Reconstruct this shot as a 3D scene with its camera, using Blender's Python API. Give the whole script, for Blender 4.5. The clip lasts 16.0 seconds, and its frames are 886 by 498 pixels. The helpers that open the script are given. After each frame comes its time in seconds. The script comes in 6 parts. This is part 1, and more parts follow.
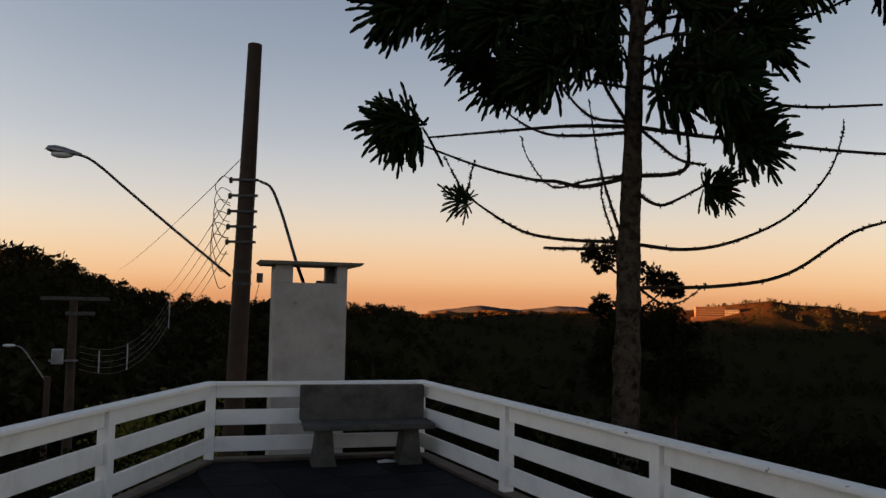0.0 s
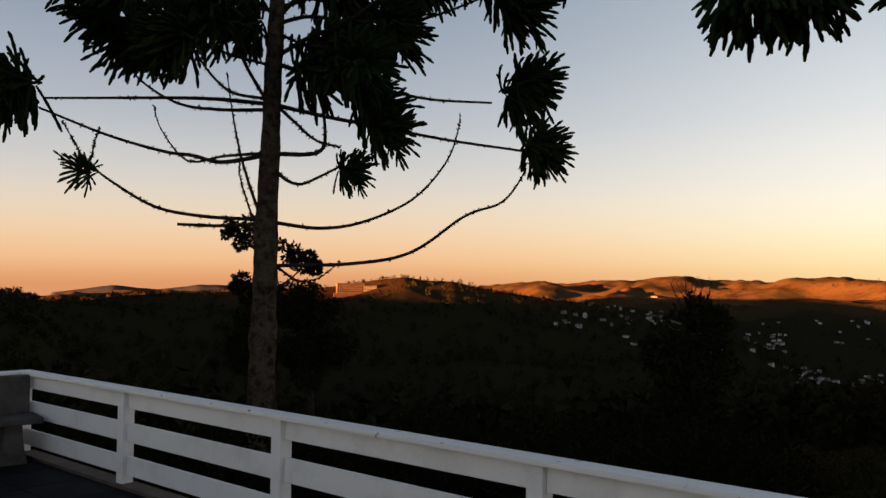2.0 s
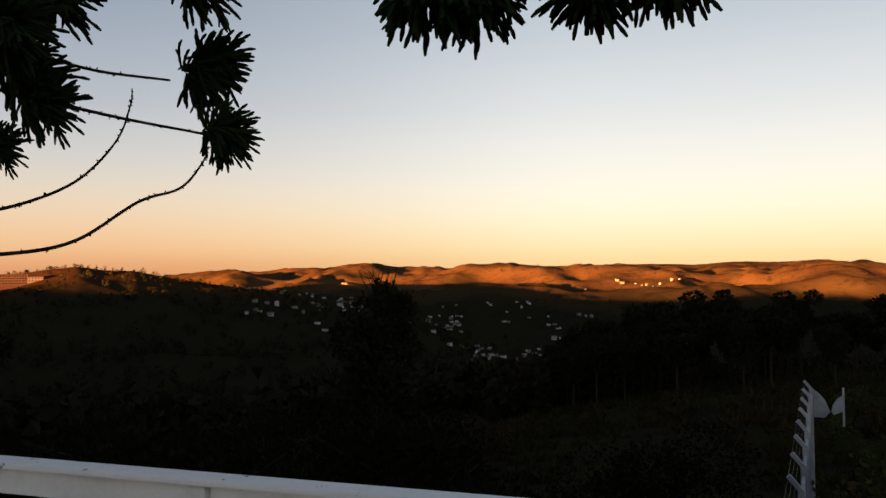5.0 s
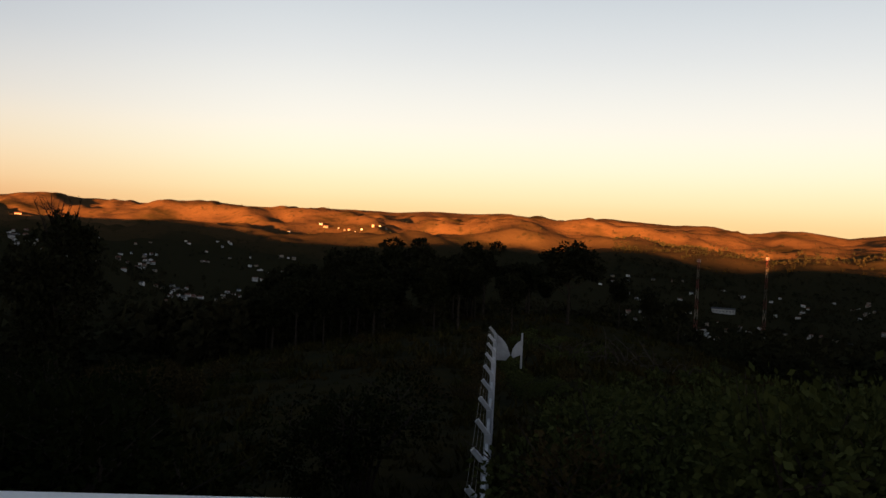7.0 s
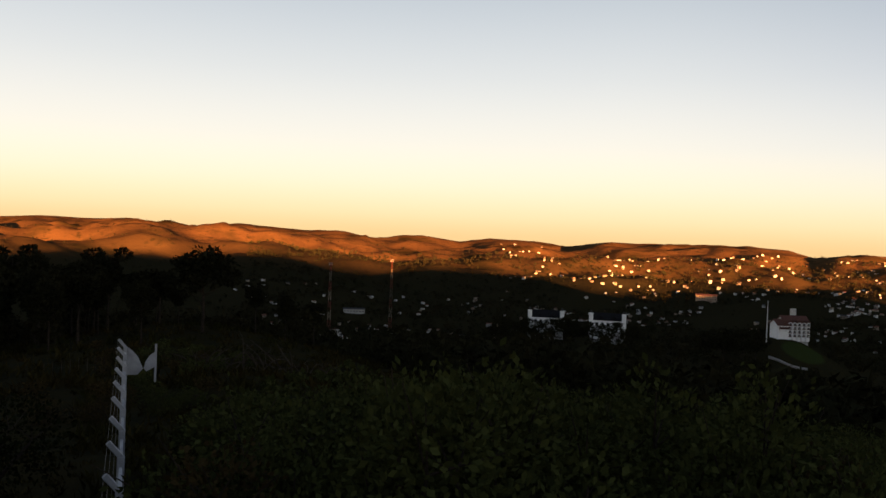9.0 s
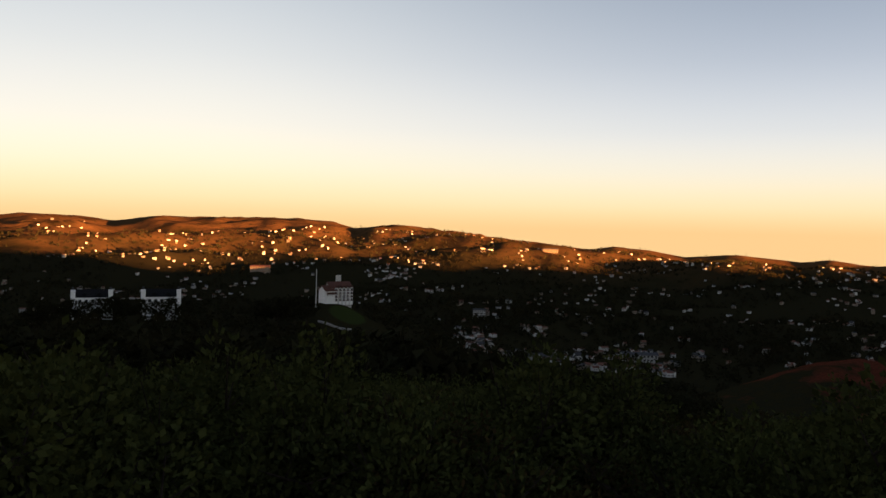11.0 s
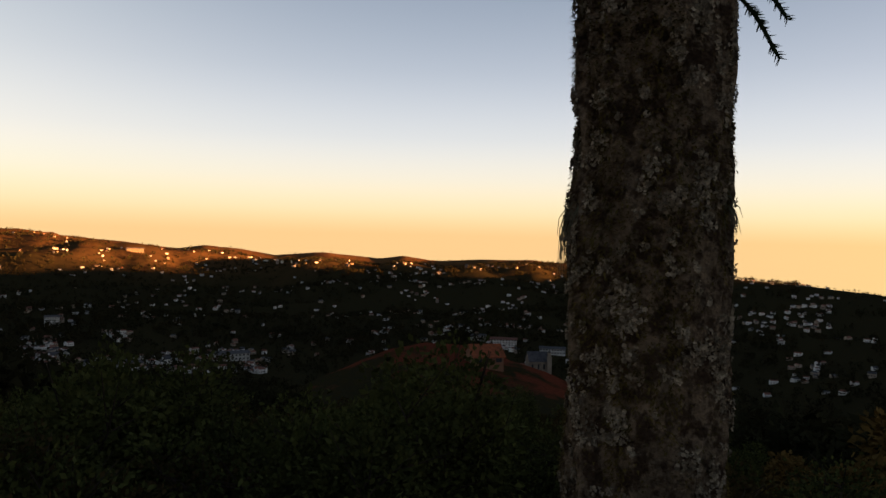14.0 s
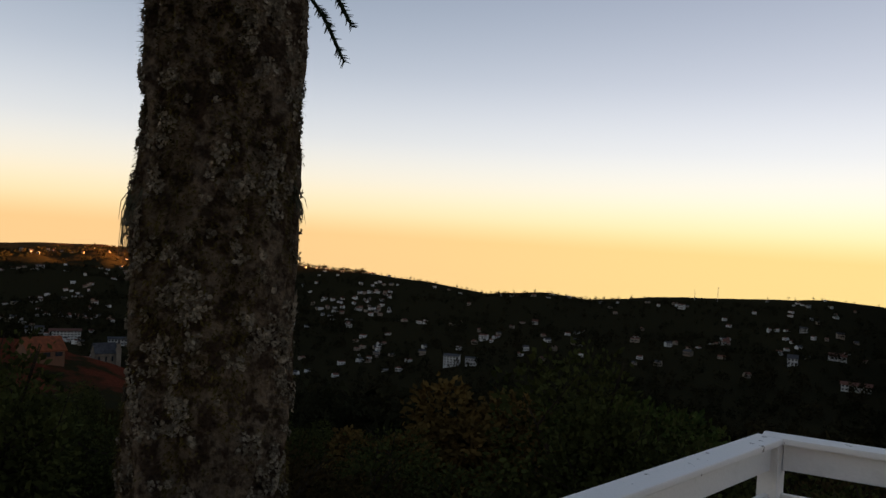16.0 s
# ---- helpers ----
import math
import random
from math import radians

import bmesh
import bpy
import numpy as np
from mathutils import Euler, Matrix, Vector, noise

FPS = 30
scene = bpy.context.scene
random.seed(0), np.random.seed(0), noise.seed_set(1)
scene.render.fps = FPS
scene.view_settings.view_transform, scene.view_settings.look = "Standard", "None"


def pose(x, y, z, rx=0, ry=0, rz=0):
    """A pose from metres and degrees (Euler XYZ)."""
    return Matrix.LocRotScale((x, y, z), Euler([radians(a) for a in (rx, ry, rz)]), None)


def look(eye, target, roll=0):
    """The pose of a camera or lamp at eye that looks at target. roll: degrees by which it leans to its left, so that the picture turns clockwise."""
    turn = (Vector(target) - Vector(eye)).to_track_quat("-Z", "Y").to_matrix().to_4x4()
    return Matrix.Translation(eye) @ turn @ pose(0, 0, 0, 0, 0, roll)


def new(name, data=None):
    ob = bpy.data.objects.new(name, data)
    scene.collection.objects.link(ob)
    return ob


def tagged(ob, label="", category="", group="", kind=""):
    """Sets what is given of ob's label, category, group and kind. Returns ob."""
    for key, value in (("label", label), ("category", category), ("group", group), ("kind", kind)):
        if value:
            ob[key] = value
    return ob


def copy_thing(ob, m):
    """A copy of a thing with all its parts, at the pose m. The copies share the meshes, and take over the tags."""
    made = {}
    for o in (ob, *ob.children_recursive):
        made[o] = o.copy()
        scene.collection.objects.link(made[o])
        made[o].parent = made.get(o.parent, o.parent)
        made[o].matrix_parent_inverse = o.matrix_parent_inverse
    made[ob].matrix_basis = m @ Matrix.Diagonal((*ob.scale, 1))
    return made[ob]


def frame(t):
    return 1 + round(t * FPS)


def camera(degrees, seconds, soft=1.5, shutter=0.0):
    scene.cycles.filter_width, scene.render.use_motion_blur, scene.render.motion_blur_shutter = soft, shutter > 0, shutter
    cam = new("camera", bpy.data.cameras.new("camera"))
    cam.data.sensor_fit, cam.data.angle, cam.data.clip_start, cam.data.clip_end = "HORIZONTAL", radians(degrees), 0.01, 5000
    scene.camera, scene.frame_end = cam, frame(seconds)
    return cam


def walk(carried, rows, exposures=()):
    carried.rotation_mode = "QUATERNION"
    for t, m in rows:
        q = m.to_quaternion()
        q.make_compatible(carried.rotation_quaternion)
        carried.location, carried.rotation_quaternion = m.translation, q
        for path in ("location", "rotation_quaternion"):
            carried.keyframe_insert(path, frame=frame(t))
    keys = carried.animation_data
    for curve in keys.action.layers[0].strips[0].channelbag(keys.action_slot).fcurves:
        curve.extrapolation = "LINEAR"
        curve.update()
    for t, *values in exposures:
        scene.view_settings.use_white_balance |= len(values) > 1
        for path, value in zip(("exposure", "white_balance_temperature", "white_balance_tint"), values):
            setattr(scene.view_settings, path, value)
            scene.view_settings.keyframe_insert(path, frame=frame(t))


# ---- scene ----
EXPO = [(0.0, 4.32), (16.0, 4.32)]
cam = camera(58.14, 16.0)
walk(cam, [
    (0.0, pose(-0.000, -0.000, 1.684, 93.93, -1.15, 0.00)),
    (0.5, pose(0.010, 0.009, 1.687, 93.75, -0.80, -8.23)),
    (1.0, pose(0.031, 0.039, 1.685, 93.00, -0.62, -14.89)),
    (1.5, pose(0.088, 0.024, 1.686, 92.93, -0.33, -20.13)),
    (2.0, pose(0.138, -0.011, 1.689, 92.65, -0.32, -25.09)),
    (2.5, pose(0.214, -0.012, 1.679, 92.24, -0.18, -29.78)),
    (3.0, pose(0.257, 0.033, 1.661, 91.73, 0.34, -35.51)),
    (3.2, pose(0.263, 0.038, 1.658, 91.75, 0.35, -37.37)),
    (5.3, pose(0.416, 0.226, 1.750, 91.71, 0.52, -52.12)),
    (5.5, pose(0.409, 0.252, 1.756, 91.53, -0.27, -58.27)),
    (6.0, pose(0.516, 0.340, 1.747, 90.56, -0.45, -62.49)),
    (6.5, pose(0.663, 0.413, 1.738, 89.77, -1.60, -63.89)),
    (7.0, pose(0.870, 0.541, 1.762, 87.99, -2.47, -67.95)),
    (7.5, pose(0.925, 0.634, 1.754, 88.10, -0.77, -75.87)),
    (8.0, pose(0.964, 0.683, 1.755, 87.97, -1.38, -78.65)),
    (8.5, pose(1.006, 0.691, 1.740, 88.82, -1.47, -82.16)),
    (9.0, pose(1.033, 0.685, 1.723, 89.38, -2.19, -93.81)),
    (9.2, pose(1.027, 0.690, 1.721, 89.06, -2.17, -98.61)),
    (11.5, pose(0.707, 0.959, 1.700, 88.47, -1.16, -129.76)),
    (12.0, pose(0.661, 0.988, 1.699, 88.42, -1.10, -134.81)),
    (12.5, pose(0.608, 1.002, 1.687, 88.79, -1.44, -141.40)),
    (13.0, pose(0.509, 0.997, 1.696, 89.24, -1.46, -146.62)),
    (13.5, pose(0.431, 0.988, 1.695, 89.41, -1.37, -150.16)),
    (14.0, pose(0.354, 1.013, 1.695, 89.05, -1.50, -153.90)),
    (14.5, pose(0.270, 1.055, 1.701, 89.26, -1.98, -160.61)),
    (15.0, pose(0.266, 1.092, 1.709, 89.66, -2.06, -169.45)),
    (15.5, pose(0.270, 1.107, 1.715, 89.69, -2.89, -176.31)),
    (16.0, pose(0.290, 0.996, 1.699, 89.41, -3.41, -183.47)),
], exposures=EXPO)

# ---- world, sun ----
SUN_AZ, SUN_EL = -82.0, 2.0      # heading in which the light travels, height of the sun
world = bpy.data.worlds.new("dusk_sky")
scene.world = world
world.use_nodes = True
wn, wl = world.node_tree.nodes, world.node_tree.links
wn.clear()
w_out = wn.new("ShaderNodeOutputWorld")
w_bg = wn.new("ShaderNodeBackground")
w_sky = wn.new("ShaderNodeTexSky")
w_sky.sky_type = "NISHITA"
w_sky.sun_disc = False
w_sky.sun_elevation = radians(SUN_EL)
w_sky.sun_rotation = radians(180.0 - SUN_AZ)
w_tc = wn.new("ShaderNodeTexCoord")
w_sep = wn.new("ShaderNodeSeparateXYZ")
wl.new(w_tc.outputs["Generated"], w_sep.inputs[0])


def sky_ramp(stops):
    n = wn.new("ShaderNodeValToRGB")
    n.color_ramp.interpolation = "B_SPLINE"
    e = n.color_ramp.elements
    while len(e) < len(stops):
        e.new(0.5)
    for el, (p, c) in zip(e, stops):
        el.position = p
        el.color = (*c, 1)
    wl.new(w_sep.outputs["Z"], n.inputs[0])
    return n


# colour of the clear dusk sky by height (sine of elevation): along the first view, across, and on the side nearer the sun
far_side = sky_ramp([(0.0, (0.70, 0.28, 0.12)), (0.03, (0.90, 0.51, 0.25)), (0.08, (0.84, 0.665, 0.48)), (0.13, (0.66, 0.63, 0.60)),
                     (0.20, (0.45, 0.485, 0.545)), (0.30, (0.285, 0.335, 0.42)), (0.42, (0.20, 0.245, 0.335)), (0.62, (0.13, 0.17, 0.25)), (1.0, (0.055, 0.08, 0.14))])
mid_side = sky_ramp([(0.0, (0.99, 0.62, 0.26)), (0.03, (1.08, 0.82, 0.45)), (0.07, (1.06, 0.94, 0.70)), (0.12, (0.97, 0.92, 0.83)),
                     (0.20, (0.76, 0.775, 0.785)), (0.30, (0.53, 0.585, 0.645)), (0.42, (0.33, 0.395, 0.475)), (0.62, (0.17, 0.22, 0.30)), (1.0, (0.055, 0.08, 0.14))])
sun_side = sky_ramp([(0.0, (0.99, 0.60, 0.25)), (0.03, (1.03, 0.83, 0.47)), (0.07, (0.95, 0.88, 0.74)), (0.12, (0.75, 0.775, 0.81)),
                     (0.20, (0.47, 0.525, 0.625)), (0.30, (0.285, 0.345, 0.445)), (0.42, (0.20, 0.255, 0.355)), (0.62, (0.14, 0.18, 0.27)), (1.0, (0.055, 0.08, 0.14))])
glow_side = sky_ramp([(0.0, (1.04, 0.71, 0.25)), (0.03, (1.07, 0.94, 0.50)), (0.07, (1.02, 0.97, 0.84)), (0.12, (0.87, 0.885, 0.93)),
                      (0.20, (0.59, 0.63, 0.735)), (0.30, (0.385, 0.43, 0.545)), (0.42, (0.275, 0.325, 0.435)), (0.62, (0.15, 0.19, 0.28)), (1.0, (0.055, 0.08, 0.14))])


def heading_mix(a, b, lo, hi, axis="Y"):
    mp = wn.new("ShaderNodeMapRange")
    mp.interpolation_type = "SMOOTHSTEP"
    mp.inputs["From Min"].default_value = lo
    mp.inputs["From Max"].default_value = hi
    wl.new(w_sep.outputs[axis], mp.inputs["Value"])
    mx = wn.new("ShaderNodeMix")
    mx.data_type = "RGBA"
    wl.new(mp.outputs[0], mx.inputs[0])
    wl.new(a, mx.inputs[6])
    wl.new(b, mx.inputs[7])
    return mx


w_mix1 = heading_mix(far_side.outputs[0], mid_side.outputs[0], 0.98, 0.5)
w_mix2 = heading_mix(sun_side.outputs[0], glow_side.outputs[0], 0.25, -0.6, "X")
w_mix = heading_mix(w_mix1.outputs[2], w_mix2.outputs[2], -0.25, -0.9)
w_add = wn.new("ShaderNodeMix")
w_add.data_type = "RGBA"
w_add.blend_type = "ADD"
w_add.inputs[0].default_value = 0.02
wl.new(w_mix.outputs[2], w_add.inputs[6])
wl.new(w_sky.outputs[0], w_add.inputs[7])
wl.new(w_add.outputs[2], w_bg.inputs[0])
w_bg.inputs[1].default_value = 0.05
wl.new(w_bg.outputs[0], w_out.inputs[0])

sun = new("sun", bpy.data.lights.new("sun", "SUN"))
sun.data.energy = 3.1
sun.data.angle = radians(0.5)
sun.data.color = (1.0, 0.375, 0.10)
_h = radians(SUN_AZ)
_c = math.cos(radians(SUN_EL))
sun.matrix_world = look((0, 0, 400), (0 - math.sin(_h) * _c * 100, math.cos(_h) * _c * 100, 400 - math.sin(radians(SUN_EL)) * 100))

# ---- materials ----
def material(name, base, second=None, scale=4.0, rough=0.8, bump=0.3, fine=40.0, metal=0.0, mixin=0.5, contrast=(0.35, 0.65), bump_dist=0.02, island=0.0, objrand=0.0, spec=0.3):
    """A procedural surface: two colours blended by noise at two scales, with relief."""
    m = bpy.data.materials.new(name)
    m.use_nodes = True
    n, l = m.node_tree.nodes, m.node_tree.links
    b = n["Principled BSDF"]
    b.inputs["Roughness"].default_value = rough
    b.inputs["Metallic"].default_value = metal
    b.inputs["Specular IOR Level"].default_value = spec
    tc = n.new("ShaderNodeTexCoord")
    n1 = n.new("ShaderNodeTexNoise")
    n1.inputs["Scale"].default_value = scale
    n1.inputs["Detail"].default_value = 8
    n1.inputs["Roughness"].default_value = 0.62
    l.new(tc.outputs["Object"], n1.inputs["Vector"])
    n2 = n.new("ShaderNodeTexNoise")
    n2.inputs["Scale"].default_value = fine
    n2.inputs["Detail"].default_value = 4
    l.new(tc.outputs["Object"], n2.inputs["Vector"])
    ramp = n.new("ShaderNodeMapRange")
    ramp.inputs["From Min"].default_value, ramp.inputs["From Max"].default_value = contrast
    l.new(n1.outputs[0], ramp.inputs["Value"])
    mix = n.new("ShaderNodeMix")
    mix.data_type = "RGBA"
    second = second or tuple(c * 0.6 for c in base)
    mix.inputs[6].default_value = (*base, 1)
    mix.inputs[7].default_value = (*second, 1)
    l.new(ramp.outputs[0], mix.inputs[0])
    grain = n.new("ShaderNodeMapRange")
    grain.inputs["To Min"].default_value, grain.inputs["To Max"].default_value = 1 - mixin, 1 + mixin
    l.new(n2.outputs[0], grain.inputs["Value"])
    hsv = n.new("ShaderNodeHueSaturation")
    l.new(mix.outputs[2], hsv.inputs["Color"])
    val = grain.outputs[0]
    if island or objrand:
        src = n.new("ShaderNodeNewGeometry").outputs["Random Per Island"] if island else n.new("ShaderNodeObjectInfo").outputs["Random"]
        k = island or objrand
        rr = n.new("ShaderNodeMapRange")
        rr.inputs["To Min"].default_value, rr.inputs["To Max"].default_value = 1 - k, 1 + k
        l.new(src, rr.inputs["Value"])
        mul = n.new("ShaderNodeMath")
        mul.operation = "MULTIPLY"
        l.new(val, mul.inputs[0])
        l.new(rr.outputs[0], mul.inputs[1])
        val = mul.outputs[0]
    l.new(val, hsv.inputs["Value"])
    l.new(hsv.outputs[0], b.inputs["Base Color"])
    if bump:
        bp = n.new("ShaderNodeBump")
        bp.inputs["Strength"].default_value = bump
        bp.inputs["Distance"].default_value = bump_dist
        add = n.new("ShaderNodeMath")
        add.operation = "ADD"
        l.new(n1.outputs[0], add.inputs[0])
        l.new(n2.outputs[0], add.inputs[1])
        l.new(add.outputs[0], bp.inputs["Height"])
        l.new(bp.outputs[0], b.inputs["Normal"])
    return m


M_WHITE = material("white_painted_wood", (0.72, 0.71, 0.70), (0.55, 0.53, 0.51), scale=3.0, fine=60, rough=0.55, bump=0.15, mixin=0.06, contrast=(0.5, 0.8))
M_CHIPPED = material("chipped_white_paint", (0.72, 0.71, 0.70), (0.10, 0.085, 0.075), scale=13.0, fine=60, rough=0.55, bump=0.3, mixin=0.06, contrast=(0.645, 0.675), bump_dist=0.004)
M_CURB = material("bare_wood", (0.0990, 0.0743, 0.0540), (0.0585, 0.0428, 0.0315), scale=6, rough=0.8, mixin=0.2)
M_SLATE = material("slate_tile", (0.0163, 0.0173, 0.0189), (0.0087, 0.0092, 0.0107), scale=2.5, fine=25, rough=0.75, bump=0.25, mixin=0.25, objrand=0.25, spec=0.03)
M_GROUT = material("grout", (0.014, 0.014, 0.014), scale=8, rough=0.9, spec=0.03)
M_BENCH = material("weathered_bench_concrete", (0.0893, 0.0826, 0.0737), (0.0402, 0.0379, 0.0335), scale=5, fine=70, rough=0.85, bump=0.4, mixin=0.25)
M_PLASTER = material("white_plaster", (0.3268, 0.3072, 0.2941), (0.1961, 0.1797, 0.1699), scale=2.2, fine=45, rough=0.9, bump=0.5, mixin=0.12, contrast=(0.42, 0.75))
M_CAP = material("concrete_cap", (0.2700, 0.2550, 0.2400), (0.1425, 0.1350, 0.1237), scale=4, fine=50, rough=0.9, mixin=0.15)
M_POLE = material("brown_wooden_pole", (0.0465, 0.0279, 0.0174), (0.0217, 0.0136, 0.0093), scale=3, fine=60, rough=0.8, bump=0.5, mixin=0.3)
M_METAL = material("galvanised_steel", (0.22, 0.22, 0.23), (0.13, 0.13, 0.14), scale=6, rough=0.45, metal=0.8, mixin=0.1)
M_DARKMETAL = material("dark_steel", (0.06, 0.06, 0.06), scale=6, rough=0.5, metal=0.5)
M_CABLE = material("black_cable", (0.015, 0.015, 0.016), scale=6, rough=0.6, bump=0)
M_BARK = material("araucaria_bark", (0.042, 0.033, 0.025), (0.016, 0.0125, 0.010), scale=5, fine=30, rough=0.95, bump=0.8, mixin=0.4, bump_dist=0.05, spec=0.0)
M_TRUNK = material("speckled_araucaria_bark", (0.075, 0.060, 0.046), (0.022, 0.017, 0.013), scale=7, fine=34, rough=0.95, bump=0.9, mixin=0.5, contrast=(0.42, 0.62), bump_dist=0.05, spec=0.0)
M_OLDBARK = material("lichened_bark", (0.130, 0.098, 0.068), (0.038, 0.026, 0.018), scale=9, fine=42, rough=0.98, bump=1.0, mixin=0.55, contrast=(0.44, 0.56), bump_dist=0.05, spec=0.0)
M_LEAF = material("araucaria_leaf", (0.022, 0.034, 0.015), (0.012, 0.02, 0.009), scale=6, fine=40, rough=0.7, bump=0, mixin=0.3, spec=0.0)
M_CONC = material("white_fence_concrete", (0.40, 0.40, 0.41), (0.26, 0.26, 0.27), scale=3, fine=40, rough=0.85, mixin=0.15)


def part(name, bm, mat, parent=None, label="", smooth=False):
    """Links a bmesh as one mesh object, under a thing or under a part."""
    me = bpy.data.meshes.new(name)
    bm.to_mesh(me)
    bm.free()
    if smooth:
        for p in me.polygons:
            p.use_smooth = True
    for m in (mat if isinstance(mat, (list, tuple)) else [mat]):
        me.materials.append(m)
    ob = new(name, me)
    if parent is not None:
        ob.parent = parent
    if label:
        ob["label"] = label
    return ob


def empty(name, m, label, category, group="", kind=""):
    e = new(name)
    e.matrix_world = m
    return tagged(e, label, category, group, kind)


def box(bm, x0, x1, y0, y1, z0, z1, bevel=0.0, m=None):
    r = bmesh.ops.create_cube(bm, size=1)
    vs = r["verts"]
    for v in vs:
        v.co = Vector((x0 + (v.co.x + 0.5) * (x1 - x0), y0 + (v.co.y + 0.5) * (y1 - y0), z0 + (v.co.z + 0.5) * (z1 - z0)))
    if bevel:
        es = list({e for v in vs for e in v.link_edges})
        g = bmesh.ops.bevel(bm, geom=es, offset=bevel, segments=2, affect="EDGES", profile=0.6)
        vs = list({v for f in g["faces"] for v in f.verts} | {v for v in vs if v.is_valid})
    if m is not None:
        bmesh.ops.transform(bm, matrix=m, verts=vs)
    return bm


def boxmesh(*a, **k):
    return box(bmesh.new(), *a, **k)


def tube(bm, pts, radii, sides=8, cap=True):
    """A tube along points with a radius at each."""
    pts = [Vector(p) for p in pts]
    if not hasattr(radii, "__len__"):
        radii = [radii] * len(pts)
    rings = []
    up = None
    for i, p in enumerate(pts):
        d = (pts[min(i + 1, len(pts) - 1)] - pts[max(i - 1, 0)]).normalized()
        if up is None:
            up = Vector((0, 0, 1)) if abs(d.z) < 0.9 else Vector((1, 0, 0))
        a = d.cross(up)
        a = a.normalized() if a.length > 1e-6 else d.orthogonal().normalized()
        b = a.cross(d).normalized()
        up = b
        rings.append([bm.verts.new(p + (a * math.cos(2 * math.pi * k / sides) + b * math.sin(2 * math.pi * k / sides)) * radii[i]) for k in range(sides)])
    for r0, r1 in zip(rings, rings[1:]):
        for k in range(sides):
            bm.faces.new((r0[k], r0[(k + 1) % sides], r1[(k + 1) % sides], r1[k]))
    if cap:
        bm.faces.new(rings[0][::-1])
        bm.faces.new(rings[-1])
    return bm


def smooth_path(pts, n=6):
    """Catmull-Rom through the points."""
    P = [Vector(p) for p in pts]
    P = [P[0] * 2 - P[1]] + P + [P[-1] * 2 - P[-2]]
    out = []
    for i in range(1, len(P) - 2):
        for k in range(n):
            t = k / n
            a, b, c, d = P[i - 1], P[i], P[i + 1], P[i + 2]
            out.append(0.5 * ((2 * b) + (c - a) * t + (2 * a - 5 * b + 4 * c - d) * t * t + (3 * b - a - 3 * c + d) * t ** 3))
    out.append(P[-2])
    return out


def polar(az, r, z=0.0):
    a = radians(az)
    return Vector((-math.sin(a) * r, math.cos(a) * r, z))


# ---- the ground: one sheet from the site to the far ranges ----
# far skyline: heading, elevation in degrees
SKYLINE = [(40, 0.3), (30, -0.5), (10, -0.8), (0, -0.75), (-8.4, -0.6), (-14, -0.6), (-22, -0.3), (-28.5, -0.05), (-31.3, 0.17), (-34.5, 0.15), (-36.2, 0.22), (-38.5, 0.2),
           (-40.5, 0.42), (-43.5, 0.4), (-47.6, 0.30), (-50, 0.52), (-52.7, 0.52), (-55.7, 0.42), (-59, 0.58), (-62.4, 0.56), (-64.5, 0.47), (-67, 0.64), (-70, 0.61), (-72.8, 0.67), (-76.3, 0.28), (-79.3, 0.64), (-81.7, 0.52),
           (-84, 0.36), (-86.7, 0.42), (-89, -0.05), (-91, 0.24), (-92.6, 0.3), (-95, -0.08), (-97, 0.22), (-98.2, 0.24), (-100.3, 0.16), (-102.5, -0.12), (-105.6, 0.32), (-109.5, 0.27), (-113.2, 0.42), (-117.2, 0.2),
           (-118.8, -0.32), (-121.5, -0.1), (-123, -0.18), (-126.1, -0.41), (-129.6, -0.7), (-132.4, -0.98), (-135.6, -1.31), (-137.2, -1.07), (-139.6, -1.25), (-142, -1.64), (-145.7, -1.38), (-149.3, -1.72), (-150.9, -1.52),
           (-153.7, -1.79), (-157.1, -1.6), (-160, -1.57), (-163, -1.73), (-167, -1.95), (-173.4, -2.34), (-178.6, -2.66), (-182.7, -3.04), (-186.8, -3.6), (-190.8, -3.22), (-194, -3.52), (-197, -3.2), (-200, -2.9), (-204.8, -2.68),
           (-209.3, -2.35), (-213, -2.55)]
# near ridges in front of it: heading, elevation, distance
NEAR_RIDGE = [(40, 3.2, 450), (27, 2.75, 450), (25.7, 2.3, 450), (22.6, 1.6, 480), (20.4, 0.75, 500), (15, -0.45, 560), (7, -0.5, 700), (3.8, -0.45, 800), (2, -0.8, 900), (0.5, -1.1, 1100),
              (-5, -0.60, 1400), (-9.7, -0.45, 1450), (-14, -0.2, 1450), (-16.2, -0.15, 1480), (-17.7, 0.0, 1500), (-20.3, 0.44, 1500), (-22.4, 0.66, 1500), (-23.8, 0.42, 1480), (-25.9, 0.34, 1450), (-28.1, -0.15, 1420),
              (-32.1, -0.78, 1400), (-35.4, -1.15, 1400), (-41, -2.3, 1400), (-50, -4.2, 1300)]


def lerp_table(x, tab, j=1):
    tab = sorted(tab)
    if x <= tab[0][0]:
        return tab[0][j]
    for a, b in zip(tab, tab[1:]):
        if x <= b[0]:
            t = (x - a[0]) / (b[0] - a[0])
            return a[j] + (b[j] - a[j]) * t
    return tab[-1][j]


def sstep(a, b, x):
    t = min(1, max(0, (x - a) / (b - a)))
    return t * t * (3 - 2 * t)


